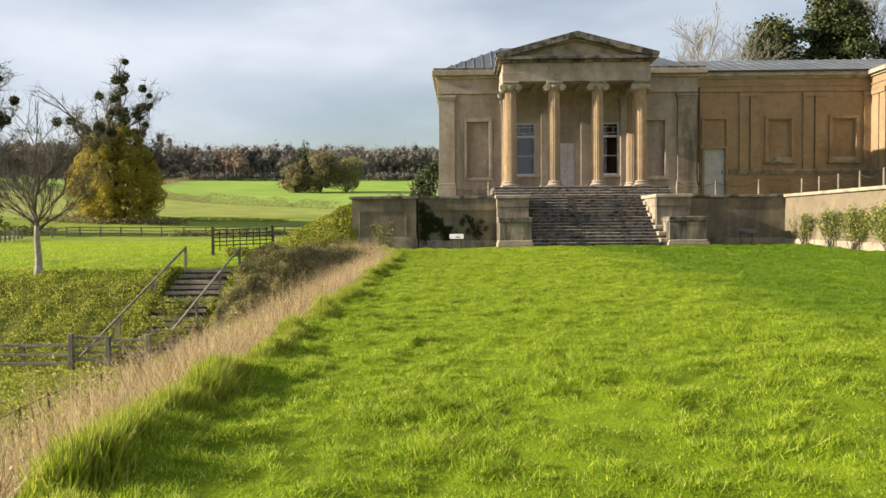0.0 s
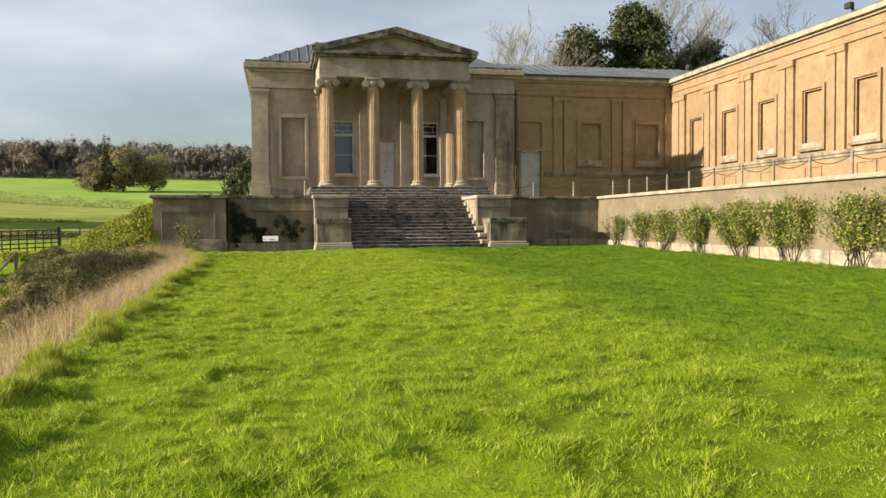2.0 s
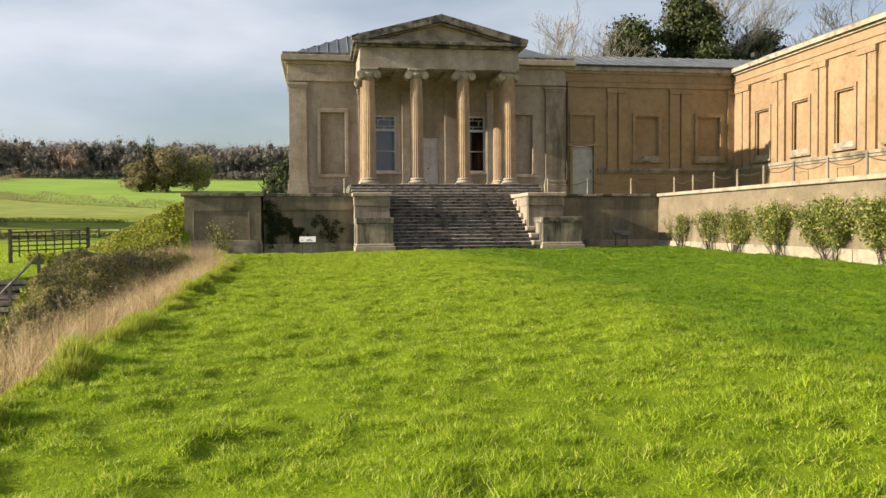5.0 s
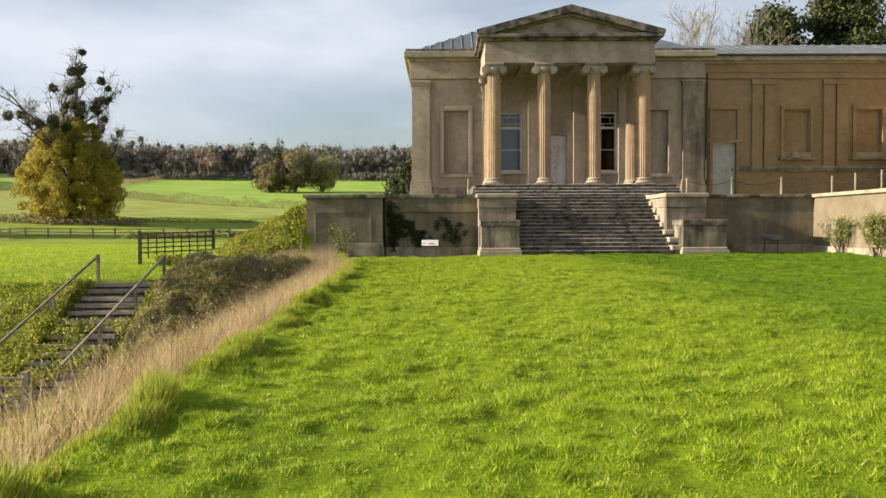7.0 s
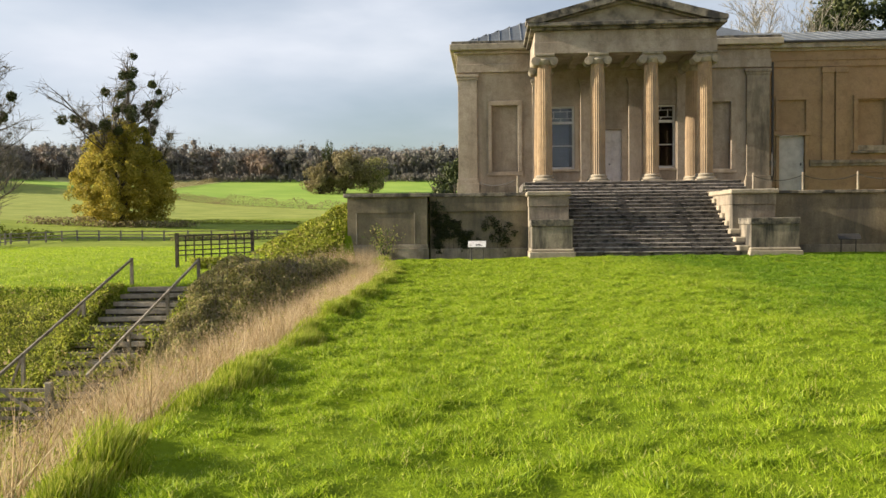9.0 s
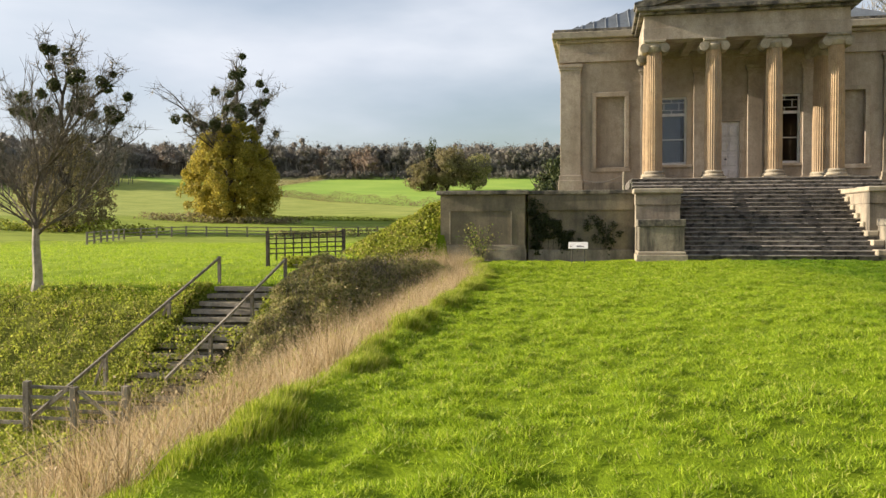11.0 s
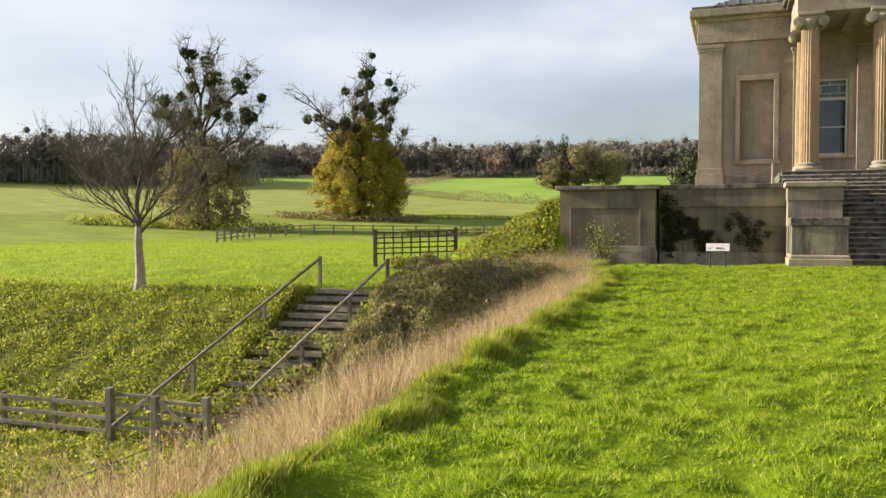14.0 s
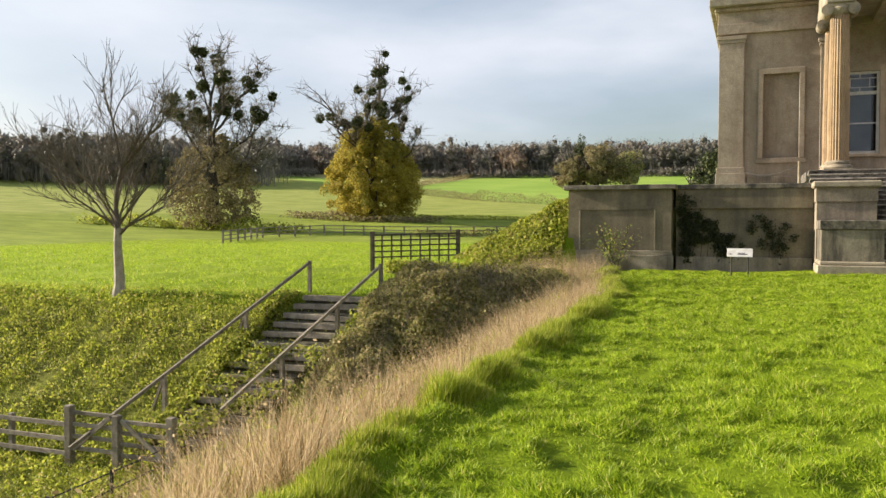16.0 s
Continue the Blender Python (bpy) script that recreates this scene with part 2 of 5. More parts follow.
def box(bm, x0, x1, y0, y1, z0, z1, bevel=0.0):
    r = bmesh.ops.create_cube(bm, size=1.0, matrix=Matrix.Translation(((x0 + x1) / 2, (y0 + y1) / 2, (z0 + z1) / 2)) @ Matrix.Diagonal((x1 - x0, y1 - y0, z1 - z0, 1)))
    if bevel:
        edges = list({e for v in r["verts"] for e in v.link_edges})
        bmesh.ops.bevel(bm, geom=edges, offset=bevel, segments=1, affect="EDGES")
    return bm


def boxes(rows, bevel=0.0):
    bm = bmesh.new()
    for r in rows:
        box(bm, *r, bevel)
    return bm


def lathe(bm, profile, x, y, sides=24, flutes=0.0):
    """A turned solid about the upright axis through x, y from (radius, z) rows; flutes: depth of the grooves."""
    rings = []
    for r, z in profile:
        ring = []
        for k in range(sides):
            rr = r * (1 - (flutes if k % 2 else 0))
            a = 2 * math.pi * k / sides
            ring.append(bm.verts.new((x + rr * math.cos(a), y + rr * math.sin(a), z)))
        rings.append(ring)
    for a, b in zip(rings, rings[1:]):
        for k in range(sides):
            bm.faces.new((a[k], a[(k + 1) % sides], b[(k + 1) % sides], b[k]))
    bm.faces.new(rings[-1])
    bm.faces.new(rings[0][::-1])
    return bm


def rod(bm, a, b, r0, r1=None, sides=6):
    r1 = r0 if r1 is None else r1
    a, b = Vector(a), Vector(b)
    q = (b - a).to_track_quat("Z", "Y")
    ra = [bm.verts.new(a + q @ Vector((r0 * math.cos(k * 2 * math.pi / sides), r0 * math.sin(k * 2 * math.pi / sides), 0))) for k in range(sides)]
    rb = [bm.verts.new(b + q @ Vector((r1 * math.cos(k * 2 * math.pi / sides), r1 * math.sin(k * 2 * math.pi / sides), 0))) for k in range(sides)]
    for k in range(sides):
        bm.faces.new((ra[k], ra[(k + 1) % sides], rb[(k + 1) % sides], rb[k]))
    bm.faces.new(rb)
    bm.faces.new(ra[::-1])
    return bm


def beam(bm, a, b, w, h):
    """A squared timber from a to b, w across and h deep."""
    a, b = Vector(a), Vector(b)
    d = (b - a).normalized()
    side = d.cross(Vector((0, 0, 1)))
    side = side.normalized() if side.length > 0.01 else Vector((1, 0, 0))
    up = side.cross(d)
    va = [bm.verts.new(a + side * sx * w / 2 + up * sz * h / 2) for sx, sz in ((-1, -1), (1, -1), (1, 1), (-1, 1))]
    vb = [bm.verts.new(b + side * sx * w / 2 + up * sz * h / 2) for sx, sz in ((-1, -1), (1, -1), (1, 1), (-1, 1))]
    for k in range(4):
        bm.faces.new((va[k], va[(k + 1) % 4], vb[(k + 1) % 4], vb[k]))
    bm.faces.new(vb)
    bm.faces.new(va[::-1])
    return bm


def prism(bm, outline, y0, y1):
    """A solid whose outline is (x, z) rows, from y0 to y1."""
    a = [bm.verts.new((x, y0, z)) for x, z in outline]
    b = [bm.verts.new((x, y1, z)) for x, z in outline]
    n = len(a)
    for k in range(n):
        bm.faces.new((a[k], a[(k + 1) % n], b[(k + 1) % n], b[k]))
    bm.faces.new(a[::-1])
    bm.faces.new(b)
    bmesh.ops.recalc_face_normals(bm, faces=bm.faces)
    return bm


def from_arrays(name, verts, faces_n, material):
    """A mesh from arrays: verts (n, 3) taken in runs of faces_n to a face."""
    me = bpy.data.meshes.new(name)
    nv = len(verts)
    nf = nv // faces_n
    me.vertices.add(nv)
    me.vertices.foreach_set("co", np.ascontiguousarray(verts, dtype=np.float32).ravel())
    me.loops.add(nv)
    me.loops.foreach_set("vertex_index", np.arange(nv, dtype=np.int32))
    me.polygons.add(nf)
    me.polygons.foreach_set("loop_start", np.arange(0, nv, faces_n, dtype=np.int32))
    me.update(calc_edges=True)
    me.materials.append(material)
    return me


def smoothstep(a, b, v):
    t = np.clip((v - a) / (b - a), 0, 1)
    return t * t * (3 - 2 * t)


# ---- ground ----
def value_noise(x, y, cell, seed):
    g = np.random.default_rng(seed).random((64, 64))
    u, v = np.asarray(x) / cell, np.asarray(y) / cell
    i, j = np.floor(u).astype(int), np.floor(v).astype(int)
    fu, fv = u - i, v - j
    fu, fv = fu * fu * (3 - 2 * fu), fv * fv * (3 - 2 * fv)
    i, j, i1, j1 = i % 64, j % 64, (i + 1) % 64, (j + 1) % 64
    return (g[i, j] * (1 - fu) + g[i1, j] * fu) * (1 - fv) + (g[i, j1] * (1 - fu) + g[i1, j1] * fu) * fv


def edge_x(y):
    return -2.15 - 0.012 * np.clip(y, 0, 40) - 1.2 * smoothstep(33, 41, y)


def ground_z(x, y):
    x, y = np.asarray(x, float), np.asarray(y, float)
    # a low swell runs up the lawn, with a shallow dip to the east of it
    swell = 0.030 * np.clip(x, 0, 4.7)
    dip = -0.058 * np.clip(x - 4.9, 0, 4.5) + 0.026 * np.clip(x - 9.8, 0, 8)
    lawn = -0.44 + swell + dip * smoothstep(42, 35, y) + 0.21 * smoothstep(16, 43, y)
    lawn = lawn + 0.012 * np.sin(x * 1.3 + y * 0.7) + 0.012 * np.sin(y * 1.1 - x * 0.6)
    # park beyond the walls, falling a little and then climbing to the woods
    far = np.hypot(x, y - 16)
    park = np.interp(far, (0, 22, 30, 45, 60, 95, 112, 125, 150, 180, 250, 330, 420, 700, 1500), (-0.5, -0.8, -1.0, -1.0, -0.85, -0.3, 0.4, 1.4, 3.2, 5.0, 9.8, 16.4, 25.5, 36, 40))
    park = park + 0.5 * smoothstep(38.5, 45, y) * smoothstep(80, 50, far)
    west = np.clip((-x - 3.5) / 7.0, 0, 1)
    back = smoothstep(47, 75, y)
    high = lawn + (park - lawn) * np.maximum(west, back)
    # sunken meadow, with a bank on the lawn's side and one towards the park
    e = edge_x(y)
    side = np.clip((e - x) / 8.3, 0, 1)
    rim = 38.0 - 1.0 * smoothstep(-12, -30, x) + 1.5 * smoothstep(-9, -4, x)
    front = np.clip((rim - y) / 7.2, 0, 1)
    drop = np.minimum(side, front)
    drop = drop * drop * (3 - 2 * drop) * 0.35 + drop * 0.65
    floor_z = -4.35 + 0.0 * x
    z = high + (floor_z - high) * drop
    # tussocky turf on the lawn and an uncut lip along its edge
    turf = smoothstep(-0.1, 0.5, x - e) * smoothstep(44, 41, y) * smoothstep(1.8, 3.2, y)
    lumps = 0.06 * value_noise(x + 200, y + 200, 0.62, 61) + 0.05 * value_noise(x + 0.3 * y + 200, y + 200, 0.27, 62) + 0.055 * value_noise(x + 200, y + 200, 0.15, 63)
    z = z + turf * (lumps - 0.082)
    lip = np.exp(-((x - e + 0.12 + 0.14 * np.sin(y * 1.9)) / 0.22) ** 2) * smoothstep(43, 40, y)
    z = z + lip * (0.03 + 0.09 * value_noise(0 * x, y + 200, 0.75, 64))
    # turf mound against the end pier
    up = np.clip(1 - np.hypot(np.clip(-6.0 - x, 0, 99) / 5.6, np.clip(np.abs(y - 46.5) - 1.6, 0, 99) / 2.4), 0, 1) * (x < -5.5)
    z = z + 2.5 * up ** 1.1
    # cut for the timber steps
    cut = (x > -13.35) & (x < -10.5) & (y > 30.8) & (y < 38.6)
    z = np.where(cut, np.minimum(z, -1.25 - (38.25 - y) * 0.444), z)
    return z


gx = np.concatenate([-1600 + np.linspace(0, 1, 14) * 1300, np.linspace(-290, -60, 48), np.linspace(-58, -25, 40), np.arange(-24.7, -3.2, 0.28), np.arange(-3.1, 11, 0.085), np.arange(11.1, 18.6, 0.28), np.linspace(19.5, 60, 16), np.linspace(80, 1600, 14)])
gy = np.concatenate([np.linspace(-400, -20, 10), np.arange(-15, -2, 1.0), np.arange(-2, 2, 0.3), np.arange(2.1, 27, 0.085), np.arange(27.1, 43, 0.16), np.arange(43.1, 52, 0.3), np.linspace(52.7, 150, 90), np.linspace(153, 460, 70), np.linspace(490, 2200, 14)])
GX, GY = np.meshgrid(gx, gy)
GZ = ground_z(GX, GY)
rough_field = smoothstep(-2.4, -4, GX) * np.exp(-np.hypot(GX, GY - 16) / 60)
GZ = GZ + rough_field * 0.05 * (np.sin(GX * 2.3 + np.sin(GY * 1.7)) + np.sin(GY * 2.9 + np.sin(GX * 2.1)))
nxg, nyg = len(gx), len(gy)
ii = (np.arange(nyg - 1)[:, None] * nxg + np.arange(nxg - 1)[None, :]).ravel()
me = bpy.data.meshes.new("ground")
me.from_pydata(np.stack([GX.ravel(), GY.ravel(), GZ.ravel()], 1).tolist(), [], np.stack([ii, ii + 1, ii + nxg + 1, ii + nxg], 1).tolist())
me.polygons.foreach_set("use_smooth", [True] * len(me.polygons))


def ground_material():
    m, n, l, b = nodes_of("park_turf", 0.95)
    b.inputs["Specular IOR Level"].default_value = 0.1
    pos = n.new("ShaderNodeNewGeometry").outputs["Position"]
    big = noise_node(n, l, pos, 0.05, 4.0)
    mid = noise_node(n, l, pos, 0.8, 6.0, 0.65)
    fine = noise_node(n, l, pos, 14.0, 5.0, 0.75)
    turf = ramp_node(n, l, mid, [(0.3, (0.17, 0.25, 0.015)), (0.55, (0.27, 0.36, 0.03)), (0.75, (0.36, 0.43, 0.05))])
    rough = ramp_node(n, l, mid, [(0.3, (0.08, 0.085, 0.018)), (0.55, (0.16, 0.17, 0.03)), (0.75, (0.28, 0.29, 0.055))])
    sep = n.new("ShaderNodeSeparateXYZ")
    l.new(pos, sep.inputs[0])
    # pasture past the park fence is rougher; the winter crop beyond it is a clean green
    hyp = n.new("ShaderNodeVectorMath")
    hyp.operation = "DISTANCE"
    l.new(pos, hyp.inputs[0])
    hyp.inputs[1].default_value = (0, 16, 0)
    d = hyp.outputs["Value"]
    def zone(a, b):
        z = n.new("ShaderNodeMapRange")
        z.inputs["From Min"].default_value, z.inputs["From Max"].default_value = a, b
        l.new(d, z.inputs["Value"])
        return z.outputs["Result"]

    def beyond(cx, cy, nx, ny, soft):
        """1 past the line through (cx, cy) on the side that (nx, ny) points to."""
        dot = n.new("ShaderNodeVectorMath")
        dot.operation = "DOT_PRODUCT"
        l.new(pos, dot.inputs[0])
        dot.inputs[1].default_value = (nx, ny, 0)
        z = n.new("ShaderNodeMapRange")
        z.inputs["From Min"].default_value = cx * nx + cy * ny - soft
        z.inputs["From Max"].default_value = cx * nx + cy * ny + soft
        l.new(dot.outputs["Value"], z.inputs["Value"])
        return z.outputs["Result"]

    # turf under the lawn blades, coloured darker for the shade between them
    shaded_turf = ramp_node(n, l, mid, [(0.3, (0.11, 0.17, 0.006)), (0.75, (0.23, 0.32, 0.012))])
    col = mix_node(n, l, zone(26, 34), shaded_turf, turf)
    patches = n.new("ShaderNodeMapping")
    patches.inputs["Scale"].default_value = (0.12, 0.3, 0.0)
    l.new(pos, patches.inputs["Vector"])
    mottle = noise_node(n, l, patches.outputs["Vector"], 1.0, 8.0, 0.7)
    pasture = mix_node(n, l, 0.3, ramp_node(n, l, mottle, [(0.36, (0.13, 0.165, 0.028)), (0.62, (0.30, 0.345, 0.06))]), turf)
    col = mix_node(n, l, zone(66, 84), col, pasture)
    col = mix_node(n, l, zone(140, 146), col, ramp_node(n, l, mottle, [(0.36, (0.21, 0.26, 0.05)), (0.62, (0.36, 0.385, 0.10))]))
    crop = ramp_node(n, l, big, [(0.35, (0.24, 0.37, 0.06)), (0.65, (0.32, 0.44, 0.08))])
    col = mix_node(n, l, beyond(-90, 238, 0.681, 0.732, 1.5), col, crop)
    stubble = mix_node(n, l, beyond(-124, 330, -1.0, 0.02, 1.5), (0, 0, 0), beyond(-124, 325, 0.35, 0.94, 2.0))
    col = mix_node(n, l, stubble, col, (0.42, 0.41, 0.17))
    # low in the sunken meadow the ground is coloured darker, for shade among weeds
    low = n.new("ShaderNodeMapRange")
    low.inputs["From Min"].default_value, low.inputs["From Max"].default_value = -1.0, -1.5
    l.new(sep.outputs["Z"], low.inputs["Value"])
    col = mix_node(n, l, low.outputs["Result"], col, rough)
    col = mix_node(n, l, 0.3, col, ramp_node(n, l, fine, [(0.3, (0.3, 0.3, 0.3)), (0.65, (1, 1, 1))]), "MULTIPLY")
    l.new(col, b.inputs["Base Color"])
    bp = n.new("ShaderNodeBump")
    bp.inputs["Strength"].default_value, bp.inputs["Distance"].default_value = 0.8, 0.06
    l.new(fine, bp.inputs["Height"])
    l.new(bp.outputs["Normal"], b.inputs["Normal"])
    return m


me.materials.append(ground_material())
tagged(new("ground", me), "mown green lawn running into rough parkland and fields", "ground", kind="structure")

# ---- terrace walls ----
def structure(name, bm, material, label, category="wall"):
    return tagged(part(name, bm, material), label, category, kind="structure")


TOP = 2.61
w = structure("wall_terrace_front", boxes([(-2.28, 1.95, 44.3, 44.9, -0.5, TOP - 0.16)]), WALL_STONE, "stained rendered terrace wall with dark creeper on it")
part("coping", boxes([(-2.3, 1.9, 44.16, 45.0, TOP - 0.16, TOP)], 0.02), DARK_STONE, w, "dark weathered stone coping")
part("fascia", boxes([(-2.28, 1.9, 44.21, 44.299, 1.82, TOP - 0.16)]), WALL_STONE, w)
part("plinth", boxes([(-2.28, 1.9, 44.2, 44.299, -0.5, 0.22)], 0.015), GREY_STONE, w)
w = structure("wall_terrace_pier", boxes([(-5.8, -2.38, 43.72, 46.4, -0.6, TOP - 0.16)]), WALL_STONE, "square rendered terrace pier with raised panel borders")
part("coping", boxes([(-5.95, -2.22, 43.55, 46.5, TOP - 0.16, TOP)], 0.02), DARK_STONE, w, "dark lichened stone coping")
part("frieze", boxes([(-5.8, -2.38, 43.68, 43.719, 1.78, TOP - 0.16)]), WALL_STONE, w)
part("stile", boxes([(-5.8, -5.42, 43.68, 43.719, 0.27, 1.78)]), WALL_STONE, w)
part("stile", boxes([(-2.9, -2.38, 43.68, 43.719, 0.27, 1.78)]), WALL_STONE, w)
part("bead", boxes([(-5.43, -5.39, 43.665, 43.719, 0.45, 1.78)]), PALE_STONE, w)
part("bead", boxes([(-2.93, -2.89, 43.665, 43.719, 0.3, 1.78)]), GREY_STONE, w)
part("plinth", boxes([(-5.88, -2.3, 43.6, 43.719, -0.6, 0.26), (-5.84, -2.34, 43.64, 43.719, 0.26, 0.42)], 0.015), GREY_STONE, w)
w = structure("wall_terrace_east", boxes([(12.15, 17.8, 45.3, 45.9, -0.5, TOP - 0.14)]), WALL_STONE, "stained rendered terrace wall in shade")
part("coping", boxes([(12.15, 17.78, 45.18, 46.0, TOP - 0.14, TOP)], 0.02), DARK_STONE, w, "dark weathered stone coping")
part("plinth", boxes([(12.15, 17.78, 45.2, 45.299, -0.5, 0.25)], 0.015), GREY_STONE, w)
w = structure("wall_terrace_side", boxes([(17.8, 18.4, -14, 45.29, -0.8, TOP - 0.16)]), LIT_WALL, "long sunlit retaining wall with climbers along it")
part("coping", boxes([(17.66, 18.5, -14, 45.31, TOP - 0.16, TOP)], 0.02), PALE_STONE, w, "pale stone coping")
for k in range(30):
    part("plinth", boxes([(17.68 + 0.02 * (k % 2), 17.799, -14 + k * 1.976, -14 + k * 1.976 + 1.96, -0.8, 0.2)], 0.015), PALE_STONE, w)
structure("terrace_turf", boxes([(-5.7, 1.92, 44.95, 66, 2.3, TOP - 0.03), (1.92, 12.4, 49.0, 66, 2.3, TOP - 0.03), (12.4, 17.9, 45.95, 66, 2.3, TOP - 0.03), (17.9, 29, -14, 66, 2.3, TOP - 0.03)]), SOIL, "turf on top of the raised terrace", "ground")
structure("terrace_path", boxes([(-1.0, 15.8, 50.0, 54.9, TOP - 0.029, TOP + 0.02)]), PALE_STONE, "pale gravelled strip at the foot of the building", "pavement")

# ---- stone stair up to the portico ----
stair = thing("stone_stair", "broad flight of worn grey stone steps before the portico", "stairs")
GO, N = 0.31, 16
rnd = random.Random(4)
for k in range(N):
    z = -0.05 + k * (TOP + 0.05) / N
    y = 41.95 + k * GO
    top = z + (TOP + 0.05) / N
    # lighter tread slabs over darker risers; the lit edges are in the colour
    for a, b in ((3.62, 5.9 + 0.5 * rnd.random()), (6.45, 8.3 + 0.5 * rnd.random()), (8.85, 10.62)):
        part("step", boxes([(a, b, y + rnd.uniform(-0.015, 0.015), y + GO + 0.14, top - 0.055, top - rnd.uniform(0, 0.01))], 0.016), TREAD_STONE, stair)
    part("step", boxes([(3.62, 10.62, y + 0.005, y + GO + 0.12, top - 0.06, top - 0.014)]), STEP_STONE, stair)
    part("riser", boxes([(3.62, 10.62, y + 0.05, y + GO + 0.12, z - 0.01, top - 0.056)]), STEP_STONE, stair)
part("core", prism(bmesh.new(), [(3.7, -0.5), (10.55, -0.5), (10.55, -0.06), (3.7, -0.06)], 42.3, 47.0), DARK_STONE, stair)
bm = bmesh.new()
for k in range(1, N):
    box(bm, 3.7, 10.55, 41.95 + k * GO + 0.1, 47.2, -0.05 + (k - 1) * (TOP + 0.05) / N, -0.052 + k * (TOP + 0.05) / N)
part("core", bm, DARK_STONE, stair)
for k in range(4):
    z0, z1 = TOP - 0.02 + k * 0.17, TOP - 0.02 + (k + 1) * 0.17
    y = 47.4 + k * 0.4
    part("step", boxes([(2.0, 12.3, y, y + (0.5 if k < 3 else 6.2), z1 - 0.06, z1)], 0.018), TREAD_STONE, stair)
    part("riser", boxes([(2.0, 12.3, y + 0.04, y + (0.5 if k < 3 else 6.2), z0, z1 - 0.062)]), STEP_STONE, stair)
for k in range(8):
    z, y = -0.05 + (2 * k + 1) * (TOP + 0.05) / N, 41.8 + (2 * k) * GO
    part("kerb_block", boxes([(10.2 + 0.03 * (k % 2), 10.64, y + 0.18, y + 0.95, z - 0.02, z + 0.2)], 0.04), PALE_STONE, stair, "pale rounded kerb stone")
part("landing", boxes([(1.9, 12.4, 46.85, 49.0, TOP - 0.3, TOP)], 0.01), STEP_STONE, stair)


def pedestal(x0, x1, name_label, low, up):
    t = thing("stair_pedestal", name_label, "pedestal", "pedestals flanking the stair")
    a, b = low
    part("plinth", boxes([(a - 0.1, b + 0.1, 41.68, 43.45, -0.4, 0.12)], 0.02), PALE_STONE, t)
    part("moulding", boxes([(a - 0.05, b + 0.05, 41.8, 43.42, 0.12, 0.24)], 0.035), PALE_STONE, t)
    part("block", boxes([(a, b, 41.87, 43.4, 0.24, 1.15)], 0.01), STREAKED_STONE, t, "black-streaked stone block")
    part("cap", boxes([(a - 0.04, b + 0.04, 41.82, 43.42, 1.15, 1.42)], 0.02), DARK_STONE, t, "dark stone cap")
    a, b = up
    part("upper_block", boxes([(a + 0.05, b - 0.05, 43.42, 46.9, -0.3, 1.98)], 0.01), GREY_STONE, t)
    part("frieze", boxes([(a + 0.03, b - 0.03, 43.37, 46.9, 1.982, 2.42)], 0.01), GREY_STONE, t)
    part("coping", boxes([(a - 0.06, b + 0.06, 43.25, 47.0, 2.42, 2.62)], 0.04), PALE_STONE, t, "pale worn coping stone")
    return t


pedestal(0, 0, "stepped stone pedestal with blackened block", (1.99, 3.62), (1.9, 3.66))
pedestal(0, 0, "stepped stone pedestal with a sunlit inner face", (10.64, 12.5), (10.3, 12.15))

# ---- pavilion with portico ----
pav = thing("pavilion", "neoclassical stone pavilion with a columned portico", "building")
Y0 = 55.0
SILL, HEAD = 4.3, 7.8
DOOR = (6.58, 7.66, 3.28, 6.46)
WINS = ((3.55, 5.05), (9.1, 10.6))
PANELS = ((0.45, 1.92), (12.2, 13.62))
# front wall pieced round its openings and sunk panels
cuts = sorted([(a, b, SILL, HEAD) for a, b in WINS] + [(a, b, 4.2, 7.9) for a, b in PANELS] + [DOOR])
rows, x = [], -1.42
for a, b, z0, z1 in cuts:
    rows += [(x, a, Y0, Y0 + 0.5, 2.4, 9.75), (a, b, Y0, Y0 + 0.5, 2.4, z0), (a, b, Y0, Y0 + 0.5, z1, 9.75)]
    x = b
rows += [(x, 15.7, Y0, Y0 + 0.5, 2.4, 9.75)]
for row in rows:
    part("wall", boxes([row]), STONE, pav)
part("wall", boxes([(-1.42, -0.92, Y0 + 0.5, 70, 2.4, 9.75), (15.2, 15.7, Y0 + 0.5, 70, 2.4, 9.75), (-1.42, 15.7, 70, 70.5, 2.4, 9.75)]), STONE, pav)
part("wall", boxes([(-0.9, 15.2, 62, 62.2, 2.4, 9.7), (-0.9, 15.2, Y0 + 0.5, 62, 9.6, 9.74), (-0.9, 15.2, Y0 + 0.5, 62, 3.3, 3.45)]), VOID_SHADE, pav, "dark unlit room behind the windows")
for a, b in PANELS:
    part("panel", boxes([(a, b, Y0 + 0.22, Y0 + 0.45, 4.2, 7.9)]), STONE, pav)
    f = 0.22
    part("architrave", boxes([(a - f, a, Y0 - 0.12, Y0, 4.2, 7.9), (b, b + f, Y0 - 0.12, Y0, 4.2, 7.9), (a - f, b + f, Y0 - 0.12, Y0, 7.902, 8.14), (a - f - 0.08, b + f + 0.08, Y0 - 0.1, Y0, 3.98, 4.198)], 0.012), STONE, pav)


